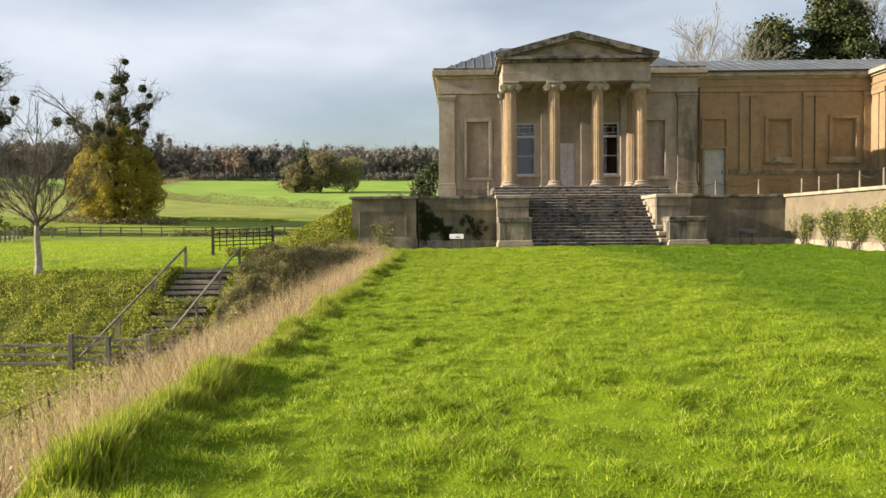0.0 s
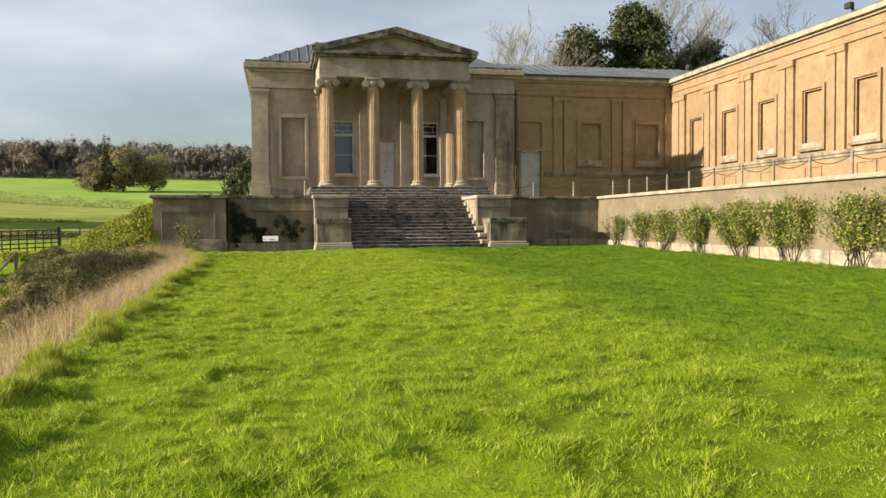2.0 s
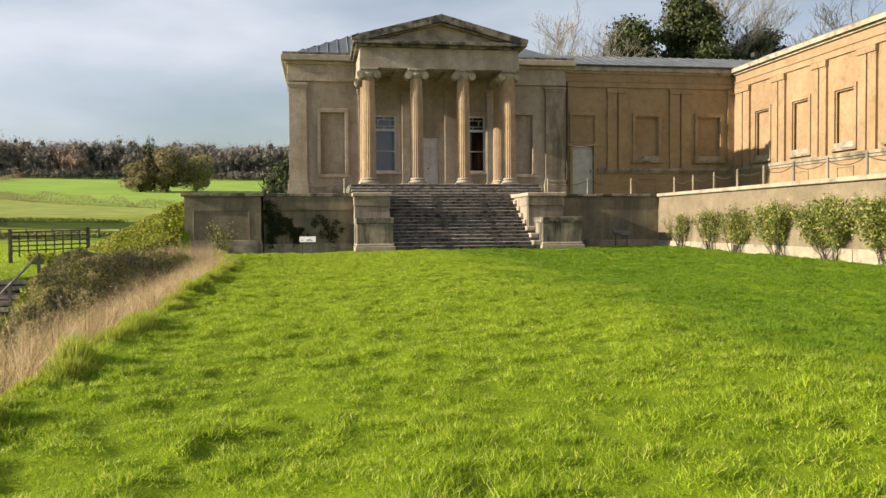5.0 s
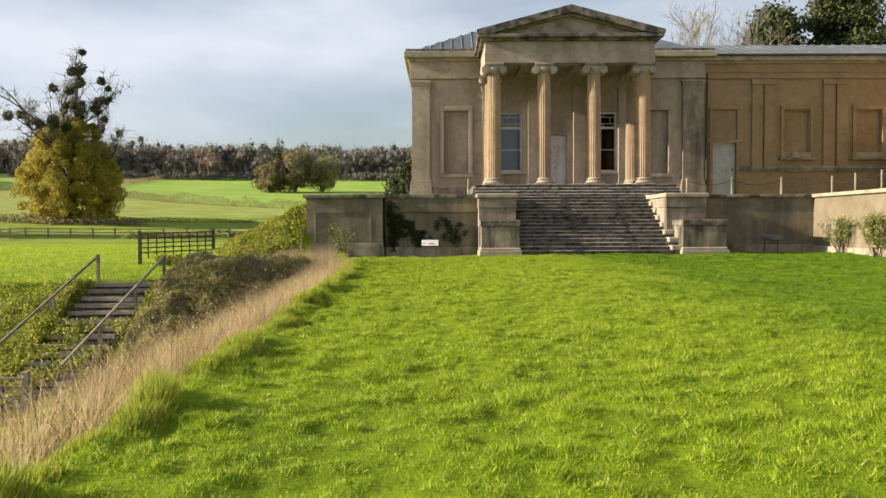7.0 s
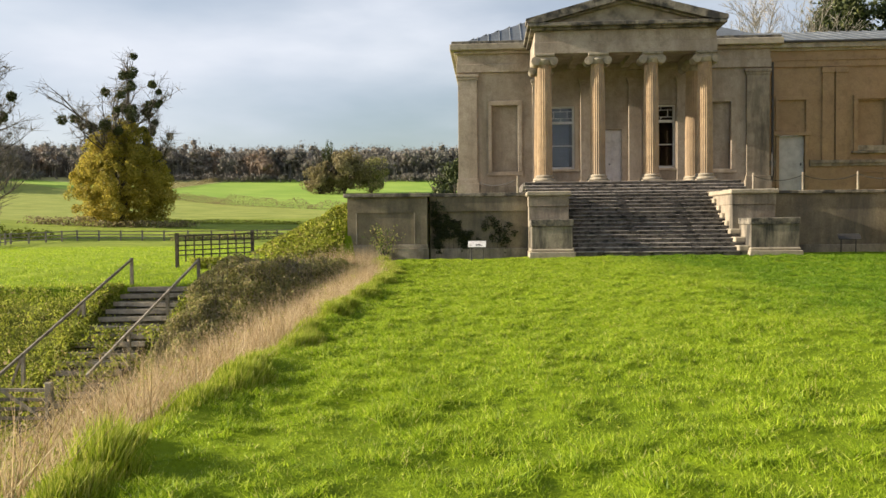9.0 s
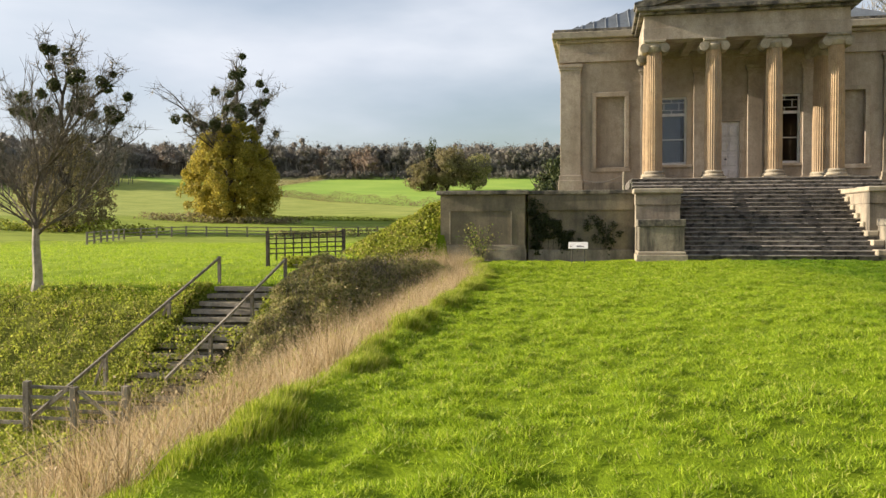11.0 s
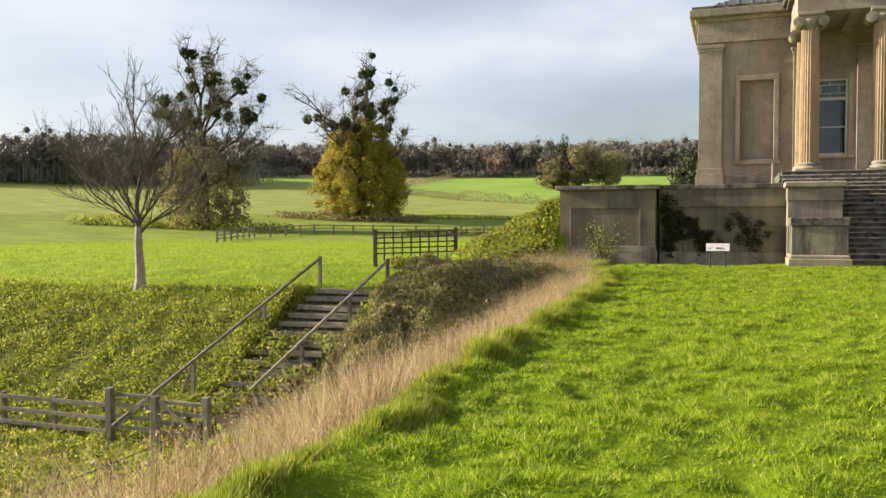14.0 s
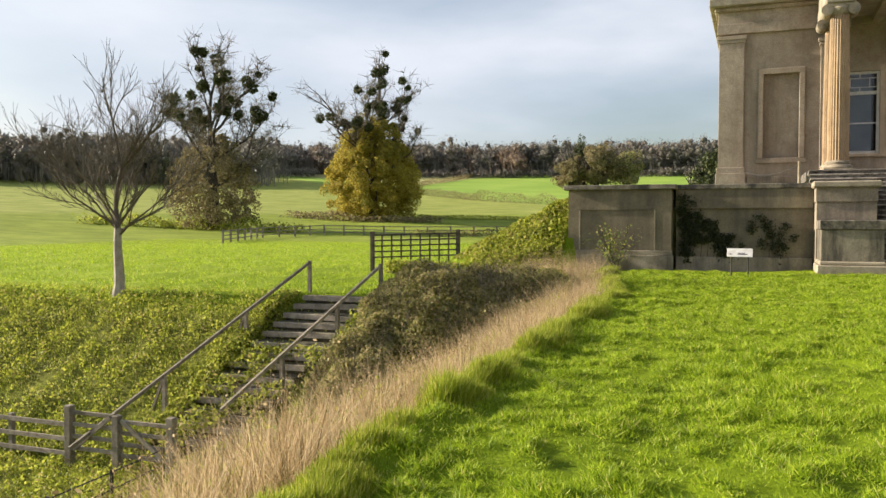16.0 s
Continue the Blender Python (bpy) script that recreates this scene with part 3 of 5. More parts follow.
def window_unit(a, b, blind):
    wdw = part("window", boxes([(a, a + 0.1, Y0 + 0.08, Y0 + 0.24, SILL, HEAD), (b - 0.1, b, Y0 + 0.08, Y0 + 0.24, SILL, HEAD), (a + 0.1, b - 0.1, Y0 + 0.08, Y0 + 0.24, HEAD - 0.1, HEAD), (a + 0.1, b - 0.1, Y0 + 0.08, Y0 + 0.24, SILL, SILL + 0.12)], 0.01), WHITE, pav, "white painted sash window")
    h1, h2 = 6.82, 5.58
    part("transom", boxes([(a + 0.1, b - 0.1, Y0 + 0.07, Y0 + 0.23, h1, h1 + 0.14)], 0.01), WHITE, wdw)
    part("meeting_rail", boxes([(a + 0.1, b - 0.1, Y0 + 0.1, Y0 + 0.2, h2, h2 + 0.05)]), WHITE, wdw)
    m = (a + b) / 2
    for bar in ((a + 0.1, b - 0.1, 7.12, 7.15), (a + 0.1, b - 0.1, 7.5, 7.53), (a + 0.36, a + 0.39, 7.15, 7.5), (b - 0.39, b - 0.36, 7.15, 7.5), (m - 0.015, m + 0.015, 7.53, 7.7), (m - 0.015, m + 0.015, 6.96, 7.12)):
        part("glazing_bar", boxes([(bar[0], bar[1], Y0 + 0.11, Y0 + 0.16, bar[2], bar[3])]), WHITE, wdw)
    for z0, z1 in ((SILL + 0.12, h2), (h2 + 0.05, h1), (h1 + 0.14, HEAD - 0.1)):
        g = part("pane", boxes([(a + 0.1, b - 0.1, Y0 + 0.17, Y0 + 0.18, z0, z1)]), GLASS, wdw)
        g.visible_shadow = False
    if blind:
        part("blind", boxes([(a + 0.12, b - 0.26, Y0 + 0.5, Y0 + 0.51, SILL, HEAD)]), BLIND, wdw, "grey blind pulled down behind the glass")
    f = 0.2
    part("surround", boxes([(a - f, a, Y0 - 0.06, Y0, SILL, HEAD), (b, b + f, Y0 - 0.06, Y0, SILL, HEAD), (a - f, b + f, Y0 - 0.06, Y0, HEAD + 0.002, HEAD + 0.22), (a - f - 0.06, b + f + 0.06, Y0 - 0.14, Y0, SILL - 0.14, SILL - 0.002)], 0.012), STONE, wdw)


window_unit(*WINS[0], True)
window_unit(*WINS[1], False)
a, b, z0, z1 = DOOR
dr = part("door", boxes([(a, b, Y0 + 0.12, Y0 + 0.2, z0, z1)], 0.005), PINK, pav, "panelled door in faded pinkish white paint")
for col in (0, 1):
    for k in range(4):
        xa = a + 0.1 + col * 0.48
        za = z0 + 0.16 + k * 0.76
        part("door_panel", boxes([(xa, xa + 0.39, Y0 + 0.07, Y0 + 0.119, za, za + 0.56)], 0.022), PINK, dr)
part("door_handle", lathe(bmesh.new(), [(0.035, 4.5), (0.05, 4.54), (0.035, 4.58)], a + 0.42, Y0 + 0.05, 10), IRON, dr, "dark knob")
part("door_surround", boxes([(a - 0.2, a, Y0 - 0.06, Y0 + 0.1, z0, z1), (b, b + 0.2, Y0 - 0.06, Y0 + 0.1, z0, z1), (a - 0.2, b + 0.2, Y0 - 0.06, Y0 + 0.1, z1 + 0.002, z1 + 0.2)], 0.012), STONE, pav)


def pilaster(x0, x1, y, z0, z1, parent, material=None, base=True):
    material = material or STONE
    p = part("pilaster", boxes([(x0, x1, y - 0.16, y, z0, z1)], 0.01), material, parent)
    part("cap", boxes([(x0 - 0.05, x1 + 0.05, y - 0.21, y, z1 - 0.3, z1 - 0.16), (x0 - 0.1, x1 + 0.1, y - 0.26, y, z1 - 0.158, z1)], 0.012), material, p)
    if base:
        part("base", boxes([(x0 - 0.06, x1 + 0.06, y - 0.23, y, z0 - 0.1, z0 + 0.16), (x0 - 0.1, x1 + 0.1, y - 0.28, y, z0 - 0.95, z0 - 0.1)], 0.015), material, p)
    return p


pilaster(-1.42, -0.36, Y0, 3.65, 9.65, pav)
pilaster(14.45, 15.68, Y0, 3.65, 9.65, pav, GREY_STONE)
for xc in (3.1, 5.75, 8.4, 11.04):
    p = pilaster(xc - 0.36, xc + 0.36, Y0, 3.62, 9.3, pav, base=False)
    part("base", boxes([(xc - 0.43, xc + 0.43, Y0 - 0.24, Y0, 3.28, 3.62)], 0.02), STONE, p)
part("plinth", boxes([(-0.2, 14.3, Y0 - 0.1, Y0, 2.4, 3.4)], 0.01), GREY_STONE, pav)
# entablature and cornice round the block
part("architrave", boxes([(-1.5, 15.78, Y0 - 0.16, 70.6, 9.75, 10.2)], 0.01), STONE, pav)
part("frieze", boxes([(-1.47, 15.75, Y0 - 0.1, 70.6, 10.202, 10.75)], 0.01), STONE, pav)
part("bed_moulding", boxes([(-1.62, 15.9, Y0 - 0.3, 70.7, 10.75, 10.92)], 0.03), STONE, pav)
part("cornice", boxes([(-1.85, 16.3, Y0 - 0.6, 71, 10.92, 11.26)], 0.03), PALE_STONE, pav, "pale stained cornice")
part("blocking", boxes([(-1.75, 16.2, Y0 - 0.5, 70.9, 11.26, 11.42)], 0.01), DARK_STONE, pav, "darkened stone blocking course")


def hip_roof(x0, x1, y0, y1, z0, z1, run):
    bm = bmesh.new()
    a = [bm.verts.new(c) for c in ((x0, y0, z0), (x1, y0, z0), (x1, y1, z0), (x0, y1, z0))]
    b = [bm.verts.new(c) for c in ((x0 + run, y0 + run, z1), (x1 - run, y0 + run, z1), (x1 - run, y1 - run, z1), (x0 + run, y1 - run, z1))]
    for k in range(4):
        bm.faces.new((a[k], a[(k + 1) % 4], b[(k + 1) % 4], b[k]))
    bm.faces.new(b)
    bm.faces.new(a[::-1])
    return bm


rf = part("roof", hip_roof(-1.3, 15.75, Y0 + 0.1, 70, 11.42, 13.7, 4.3), LEAD, pav, "grey lead hipped roof with standing seams")
for k in range(14):
    x = -0.3 + k * 0.62
    reach = min(4.3, x + 1.3)
    part("seam", rod(bmesh.new(), (x, Y0 + 0.12, 11.44), (x, Y0 + 0.1 + reach, 11.44 + reach * 0.53), 0.035, sides=4), LEAD, rf)
for k in range(20):
    y = Y0 + 0.8 + k * 0.7
    reach = min(4.3, y - Y0)
    part("seam", rod(bmesh.new(), (-1.28, y, 11.44), (-1.3 + reach, y, 11.44 + reach * 0.53), 0.035, sides=4), LEAD, rf)

# portico
COLS = [(x, 50.45) for x in (3.1, 5.75, 8.4, 11.04)] + [(3.1, 52.9), (11.04, 52.9)]
F0, F1 = 3.28, 9.72


def column(parent):
    c = part("column", lathe(bmesh.new(), [(0.395, F0 + 0.42), (0.385, F0 + 0.6), (0.385, F0 + 2.2), (0.37, F0 + 3.6), (0.335, F1 - 0.62), (0.35, F1 - 0.5)], 0, 0, 48, 0.09), COLUMN_STONE, parent, "fluted ochre stone column")
    part("base", lathe(boxes([(-0.53, 0.53, -0.53, 0.53, F0, F0 + 0.12)], 0.01), [(0.5, F0 + 0.12), (0.535, F0 + 0.17), (0.5, F0 + 0.23), (0.44, F0 + 0.27), (0.46, F0 + 0.31), (0.475, F0 + 0.35), (0.4, F0 + 0.42)], 0, 0, 32), PALE_STONE, c)
    bm = lathe(bmesh.new(), [(0.35, F1 - 0.52), (0.42, F1 - 0.4), (0.46, F1 - 0.3), (0.4, F1 - 0.2)], 0, 0, 32)
    box(bm, -0.52, 0.52, -0.4, 0.4, F1 - 0.26, F1 - 0.12, 0.02)
    box(bm, -0.5, 0.5, -0.48, 0.48, F1 - 0.12, F1, 0.02)
    part("capital", bm, PALE_STONE, c, "scrolled ionic capital")
    for sx in (-1, 1):
        bm = bmesh.new()
        for rr, dep in ((0.21, 0.40), (0.165, 0.425), (0.13, 0.41), (0.085, 0.44), (0.045, 0.46)):
            rod(bm, (sx * 0.46, -dep, F1 - 0.36), (sx * 0.46, dep, F1 - 0.36), rr, sides=20)
        part("volute", bm, PALE_STONE, c)
    return c


first = column(pav)
first.location = (*COLS[0], 0)
for cx, cy in COLS[1:]:
    c = first.copy()
    scene.collection.objects.link(c)
    c.location = (cx, cy, 0)
    for ch in first.children:
        k = ch.copy()
        scene.collection.objects.link(k)
        k.parent = c
part("portico_floor", boxes([(1.95, 12.2, 49.6, Y0, 2.9, F0 - 0.002)], 0.01), STEP_STONE, pav)
XA, XB = 2.58, 11.56
part("portico_beam", boxes([(XA, XB, 50.05, 50.85, F1, 10.28), (XA, XA + 0.85, 50.85, Y0 - 0.17, F1, 10.28), (XB - 0.85, XB, 50.85, Y0 - 0.17, F1, 10.28)], 0.012), STONE, pav)
part("portico_frieze", boxes([(XA + 0.03, XB - 0.03, 50.1, Y0 - 0.17, 10.28, 10.85)], 0.012), STONE, pav)
bm = boxes([(XA + 0.86, XB - 0.86, 50.86, Y0 - 0.18, 10.1, 10.2)])
for k in range(4):
    xx = XA + 0.85 + (k + 1) * (XB - XA - 1.7) / 5
    box(bm, xx - 0.2, xx + 0.2, 50.86, Y0 - 0.18, 9.85, 10.1)
part("coffered_soffit", bm, STONE, pav)
part("portico_cornice", boxes([(XA - 0.2, XB + 0.2, 49.85, Y0 - 0.5, 10.85, 10.98), (XA - 0.36, XB + 0.36, 49.6, Y0 - 0.61, 10.98, 11.17)], 0.025), DARK_STONE, pav, "blackened stone cornice")
APEX, XC = 12.62, (XA + XB) / 2
part("tympanum", prism(bmesh.new(), [(XA + 0.2, 11.17), (XB - 0.2, 11.17), (XC, APEX - 0.32)], 50.15, 50.5), PALE_STONE, pav, "pale weathered tympanum")
for sx in (-1, 1):
    xe = XC + sx * (XC - XA + 0.42)
    part("raking_cornice", prism(bmesh.new(), [(xe, 11.172), (xe, 11.36), (XC, APEX + 0.02), (XC, APEX - 0.36), (xe - sx * 0.75, 11.172)], 49.58, 50.6), DARK_STONE, pav, "blackened raking cornice")
    part("raking_moulding", prism(bmesh.new(), [(xe - sx * 0.8, 11.175), (xe - sx * 1.05, 11.175), (XC, APEX - 0.47), (XC, APEX - 0.362)], 49.9, 50.15), GREY_STONE, pav)
part("portico_roof", prism(bmesh.new(), [(XA - 0.3, 11.171), (XB + 0.3, 11.171), (XC, APEX - 0.02)], 50.61, 62), LEAD, pav, "grey lead gable roof")
part("drainpipe", rod(rod(bmesh.new(), (15.85, Y0 - 0.12, 3.6), (15.85, Y0 - 0.12, 10.0), 0.07, sides=10), (15.55, Y0 - 0.2, 3.1), (15.85, Y0 - 0.12, 3.6), 0.07, sides=10), IRON, pav, "dark cast-iron drainpipe")

# ---- blind-panelled ranges ----
def blind_bay(put, parent, c0, c1, z0, z1, sill):
    """A sunk panel in a moulded frame, from c0 to c1 along the wall."""
    f = 0.2
    part("panel_frame", put([(c0 - f, c0, -0.13, 0, z0 - 0.3, z1), (c1, c1 + f, -0.13, 0, z0 - 0.3, z1), (c0 - f, c1 + f, -0.13, 0, z1 + 0.002, z1 + f)]), STONE_WARM, parent)
    part("panel_frame", put([(c0 - 0.02, c0 + 0.07, -0.03, 0, z0, z1), (c1 - 0.07, c1 + 0.02, -0.03, 0, z0, z1), (c0 + 0.07, c1 - 0.07, -0.03, 0, z1 - 0.08, z1)]), STONE_WARM, parent)
    if sill:
        part("panel_sill", put([(c0, c1, -0.13, 0, z0 - 0.28, z0)]), PALE_STONE, parent, "pale stone sill block")
        part("panel_sill", put([(c0 - 0.3, c1 + 0.3, -0.2, 0, z0 - 0.42, z0 - 0.302)]), GREY_STONE, parent)


def range_wall(parent, put, c0, c1, pairs, bays, openings=()):
    rows, x = [], c0
    holes = sorted([(a, b, z0, z1, 0.13) for a, b, z0, z1 in bays] + [(a, b, z0, z1, 0) for a, b, z0, z1 in openings])
    for a, b, z0, z1, d in holes:
        rows += [(x, a, 0, 0.5, 2.4, 9.75), (a, b, 0, 0.5, 2.4, z0), (a, b, 0, 0.5, z1, 9.75)]
        if d:
            rows.append((a, b, d, 0.5, z0, z1))
        x = b
    rows.append((x, c1, 0, 0.5, 2.4, 9.75))
    for row in rows:
        part("wall", put([row]), STONE_WARM, parent)
    spans, x = [], c0
    for a, b, z0, z1 in sorted(openings):
        spans.append((x, a - 0.2))
        x = b + 0.2
    spans.append((x, c1))
    for a, b in spans:
        part("string_course", put([(a, b, -0.16, 0, 4.45, 4.62), (a, b, -0.08, 0, 4.3, 4.45)]), GREY_STONE, parent, "grey stone string course")
    for p, q in pairs:
        m = (p + q) / 2
        for a, b in ((p, m - 0.06), (m + 0.06, q)):
            s = part("pilaster", put([(a, b, -0.14, 0, 4.62, 9.7)]), STONE_WARM, parent)
            part("cap", put([(a - 0.05, b + 0.05, -0.22, 0, 9.4, 9.7)]), STONE_WARM, s)
    for a, b, z0, z1 in bays:
        if b - a > 1.0:
            blind_bay(put, parent, a, b, z0, z1, z0 < 6)
            if z0 < 6:
                part("plinth_panel", put([(a + 0.1, b - 0.1, -0.05, 0, 3.1, 3.13), (a + 0.1, b - 0.1, -0.05, 0, 3.92, 3.95), (a + 0.1, a + 0.15, -0.05, 0, 3.13, 3.92), (b - 0.15, b - 0.1, -0.05, 0, 3.13, 3.92)]), STONE_WARM, parent)
    part("architrave", put([(c0, c1, -0.1, 0.5, 9.75, 10.1), (c0, c1, -0.16, 0.5, 10.1, 10.17)]), STONE_WARM, parent)
    part("frieze", put([(c0, c1, -0.08, 0.5, 10.17, 10.62)]), STONE_WARM, parent)
    part("cornice", put([(c0, c1, -0.22, 0.5, 10.62, 10.75), (c0, c1, -0.42, 0.5, 10.75, 11.0)]), PALE_STONE, parent, "pale moulded cornice")


def put_front(rows):
    return boxes([(a, b, 55.2 + d0, 55.2 + d1, z0, z1) for a, b, d0, d1, z0, z1 in rows])


def put_side(rows):
    return boxes([(27.25 + d0, 27.25 + d1, a, b, z0, z1) for a, b, d0, d1, z0, z1 in rows])


link = thing("link_range", "ochre rendered link range with blind panels and a lead roof", "building")
range_wall(link, put_front, 15.72, 27.25, [(18.6, 19.92), (22.8, 24.25), (26.8, 28.1)], [(20.5, 22.05, 5.4, 7.95), (24.75, 26.3, 5.4, 7.95)], [(16.3, 17.75, 2.5, 7.95)])
part("overdoor_panel", boxes([(16.3, 17.75, 55.3, 55.6, 6.16, 7.95)]), STONE_WARM, link)
part("panel_frame", boxes([(16.1, 16.3, 55.13, 55.2, 6.3, 7.95), (17.75, 17.95, 55.13, 55.2, 6.3, 7.95), (16.1, 17.95, 55.13, 55.2, 7.952, 8.15)], 0.01), STONE_WARM, link)
ld = part("door", boxes([(16.3, 17.7, 55.35, 55.42, 2.5, 6.0)], 0.005), GREY_DOOR, link, "plain grey painted door")
part("door_handle", boxes([(17.5, 17.56, 55.3, 55.349, 4.35, 4.5)]), IRON, ld)
part("door_frame", boxes([(16.12, 16.3, 55.12, 55.3, 2.5, 6.0), (17.7, 17.88, 55.12, 55.3, 2.5, 6.0), (16.0, 18.0, 55.05, 55.3, 6.0, 6.16)], 0.01), STONE_WARM, link)
r = part("roof", prism(bmesh.new(), [(15.8, 11.0), (15.8, 11.06), (40, 11.06), (40, 11.0)], 54.8, 55.6), LEAD, link)
bm = bmesh.new()
v = [bm.verts.new(c) for c in ((16.2, 54.9, 11.07), (40, 54.9, 11.07), (40, 61, 12.95), (16.2, 61, 12.95), (40, 67, 11.07), (16.2, 67, 11.07))]
bm.faces.new((v[0], v[1], v[2], v[3]))
bm.faces.new((v[3], v[2], v[4], v[5]))
r = part("roof", bm, LEAD, link, "pale grey lead roof with rolled seams")
for k in range(34):
    x = 16.5 + k * 0.68
    part("seam", rod(bmesh.new(), (x, 54.92, 11.1), (x, 60.98, 12.97), 0.035, sides=4), LEAD, r)
part("gutter", boxes([(16.2, 27.0, 54.66, 54.78, 11.0, 11.12)], 0.02), IRON, link, "black gutter along the eaves")
wing = thing("side_wing", "long sunlit ochre wing with paired pilasters and blind panels", "building")
ys = [51.5, 47.5, 43.6, 39.6, 35.7]
pr = [(49.05, 50.4), (45.1, 46.4), (41.15, 42.5), (37.1, 38.45), (33.2, 34.5), (29.2, 30.5), (25.2, 26.5), (21.2, 22.5), (17.2, 18.5)]
range_wall(wing, put_side, -14, 55.18, pr + [(53.0, 54.6)], [(y - 0.78, y + 0.78, 5.2, 7.95) for y in ys] + [(y - 0.78, y + 0.78, 5.2, 7.95) for y in (27.8, 23.8, 19.8)], [(30.75, 32.5, 2.6, 7.8)])
part("doorway_lining", put_side([(30.4, 32.9, 2.4, 2.5, 2.4, 8.0), (30.4, 30.6, 0.5, 2.4, 2.4, 8.0), (32.7, 32.9, 0.5, 2.4, 2.4, 8.0), (30.4, 32.9, 0.5, 2.5, 8.0, 8.1)]), VOID_SHADE, wing, "dark recessed doorway")
part("door_transom", put_side([(30.75, 32.5, 0.2, 0.3, 6.0, 6.12)]), PALE_STONE, wing)
part("door_surround", put_side([(32.5, 32.7, -0.08, 0.1, 4.0, 7.8), (30.55, 30.75, -0.08, 0.1, 4.0, 7.8), (30.5, 32.75, -0.08, 0.1, 7.802, 8.05)]), STONE_WARM, wing)
part("roof", prism(bmesh.new(), [(26.9, 11.0), (26.9, 11.08), (33, 12.6), (40, 11.0)], -14, 54.75), LEAD, wing)
for y in (36.2, 51.5):
    fl = thing("floodlight", "small black floodlight on the wing's eaves", "lamp", "eaves floodlights", (26.75, y, 11.08))
    part("housing", boxes([(-0.28, -0.02, -0.2, 0.2, 0.06, 0.34)], 0.03), IRON, fl)
    part("bracket", boxes([(-0.02, 0.1, -0.05, 0.05, 0, 0.3)]), IRON, fl)


# ---- post and chain rail on the terrace ----
def post_thing(x, y, h=0.92):
    p = thing("chain_post", "slim grey stone post of the terrace chain rail", "post", "chain rail posts", (x, y, TOP - 0.03))
    part("shaft", lathe(bmesh.new(), [(0.055, 0), (0.05, h - 0.06), (0.06, h - 0.05), (0.045, h)], 0, 0, 10), GREY_STONE, p)
    return (x, y, TOP + h - 0.16)


def chain(a, b):
    c = thing("rail_chain", "sagging dark chain between two posts", "chain", "rail chains", a)
    bm = bmesh.new()
    a, b = Vector(a), Vector(b)
    pts = [a.lerp(b, k / 10) - Vector((0, 0, 0.24 * (1 - (2 * k / 10 - 1) ** 2))) - a for k in range(11)]
    for p, q in zip(pts, pts[1:]):
        rod(bm, p, q, 0.016, sides=5)
    part("links", bm, IRON, c)


tops = [post_thing(*c) for c in [(12.4, 47.2), (14.55, 47.0), (16.9, 46.8)] + [(18.95, 45.9 - 2.2 * k) for k in range(16)]]
for p, q in zip(tops, tops[1:]):
    chain(p, q)
chain((-0.3, 54.7, 3.6), post_thing(1.62, 47.2))


# ---- notice boards ----
def notice(x, y, z, w, mat, label, bars):
    s = thing("notice_board", label, "sign", "notice boards", (x, y, z))
    for sx in (-1, 1):
        part("leg", rod(bmesh.new(), (sx * w * 0.33, 0.1, -0.1), (sx * w * 0.33, 0.08, 0.62), 0.022, sides=8), IRON, s)
    bm = boxes([(-w / 2, w / 2, -0.15, 0.15, -0.012, 0.012)], 0.004)
    bm.transform(pose(0, 0.02, 0.7, 52, 0, 0))
    bd = part("board", bm, mat, s)
    for x0, x1, v in bars:
        bm = boxes([(x0 * w, x1 * w, v, v + 0.025, 0.013, 0.016)])
        bm.transform(pose(0, 0.02, 0.7, 52, 0, 0))
        part("print_bar", bm, IRON, bd)


notice(-0.2, 41.0, float(ground_z(-0.2, 41.0)), 0.7, WHITE, "tilted white notice board on two thin legs", [(-0.42, -0.3, -0.07), (-0.08, 0.3, -0.08), (-0.08, 0.2, -0.04)])
notice(15.0, 43.2, float(ground_z(15, 43.2)), 0.9, IRON, "tilted dark notice board on two thin legs", [])


# ---- planting helpers ----
rng = np.random.default_rng(7)


def blades(name, x, y, h, w, lean, material, z=None, drift=(0.0, 0.0)):
    """One thin triangle a blade, rooted at x, y."""
    n = len(x)
    z = (ground_z(x, y) if z is None else z) - 0.01
    a = rng.random(n) * 2 * np.pi
    c, s = np.cos(a) * w / 2, np.sin(a) * w / 2
    b = rng.random(n) * 2 * np.pi
    t = rng.random(n) * lean * h
    v = np.empty((n, 3, 3))
    v[:, 0] = np.stack([x - c, y - s, z], 1)
    v[:, 1] = np.stack([x + c, y + s, z], 1)
    v[:, 2] = np.stack([x + np.cos(b) * t + drift[0] * h, y + np.sin(b) * t + drift[1] * h, z + h], 1)
    return from_arrays(name, v.reshape(-1, 3), 3, material)


def cards(pts, size, sides=4, flat=0.0):
    """Small leaves turned at random, one at each point."""
    n = len(pts)
    u = rng.normal(size=(n, 3))
    u /= np.linalg.norm(u, axis=1)[:, None]
    v = rng.normal(size=(n, 3))
    v[:, 2] *= 1 - flat
    v -= (v * u).sum(1)[:, None] * u
    v /= np.linalg.norm(v, axis=1)[:, None]
    s = (np.asarray(size) * (0.6 + 0.8 * rng.random(n)))[:, None] / 2
    if sides == 3:
        q = np.stack([pts - u * s, pts + u * s, pts + v * s * 1.6], 1)
    else:
        q = np.stack([pts - u * s, pts - v * s * 0.6, pts + u * s, pts + v * s * 0.6], 1)
    return q.reshape(-1, 3)


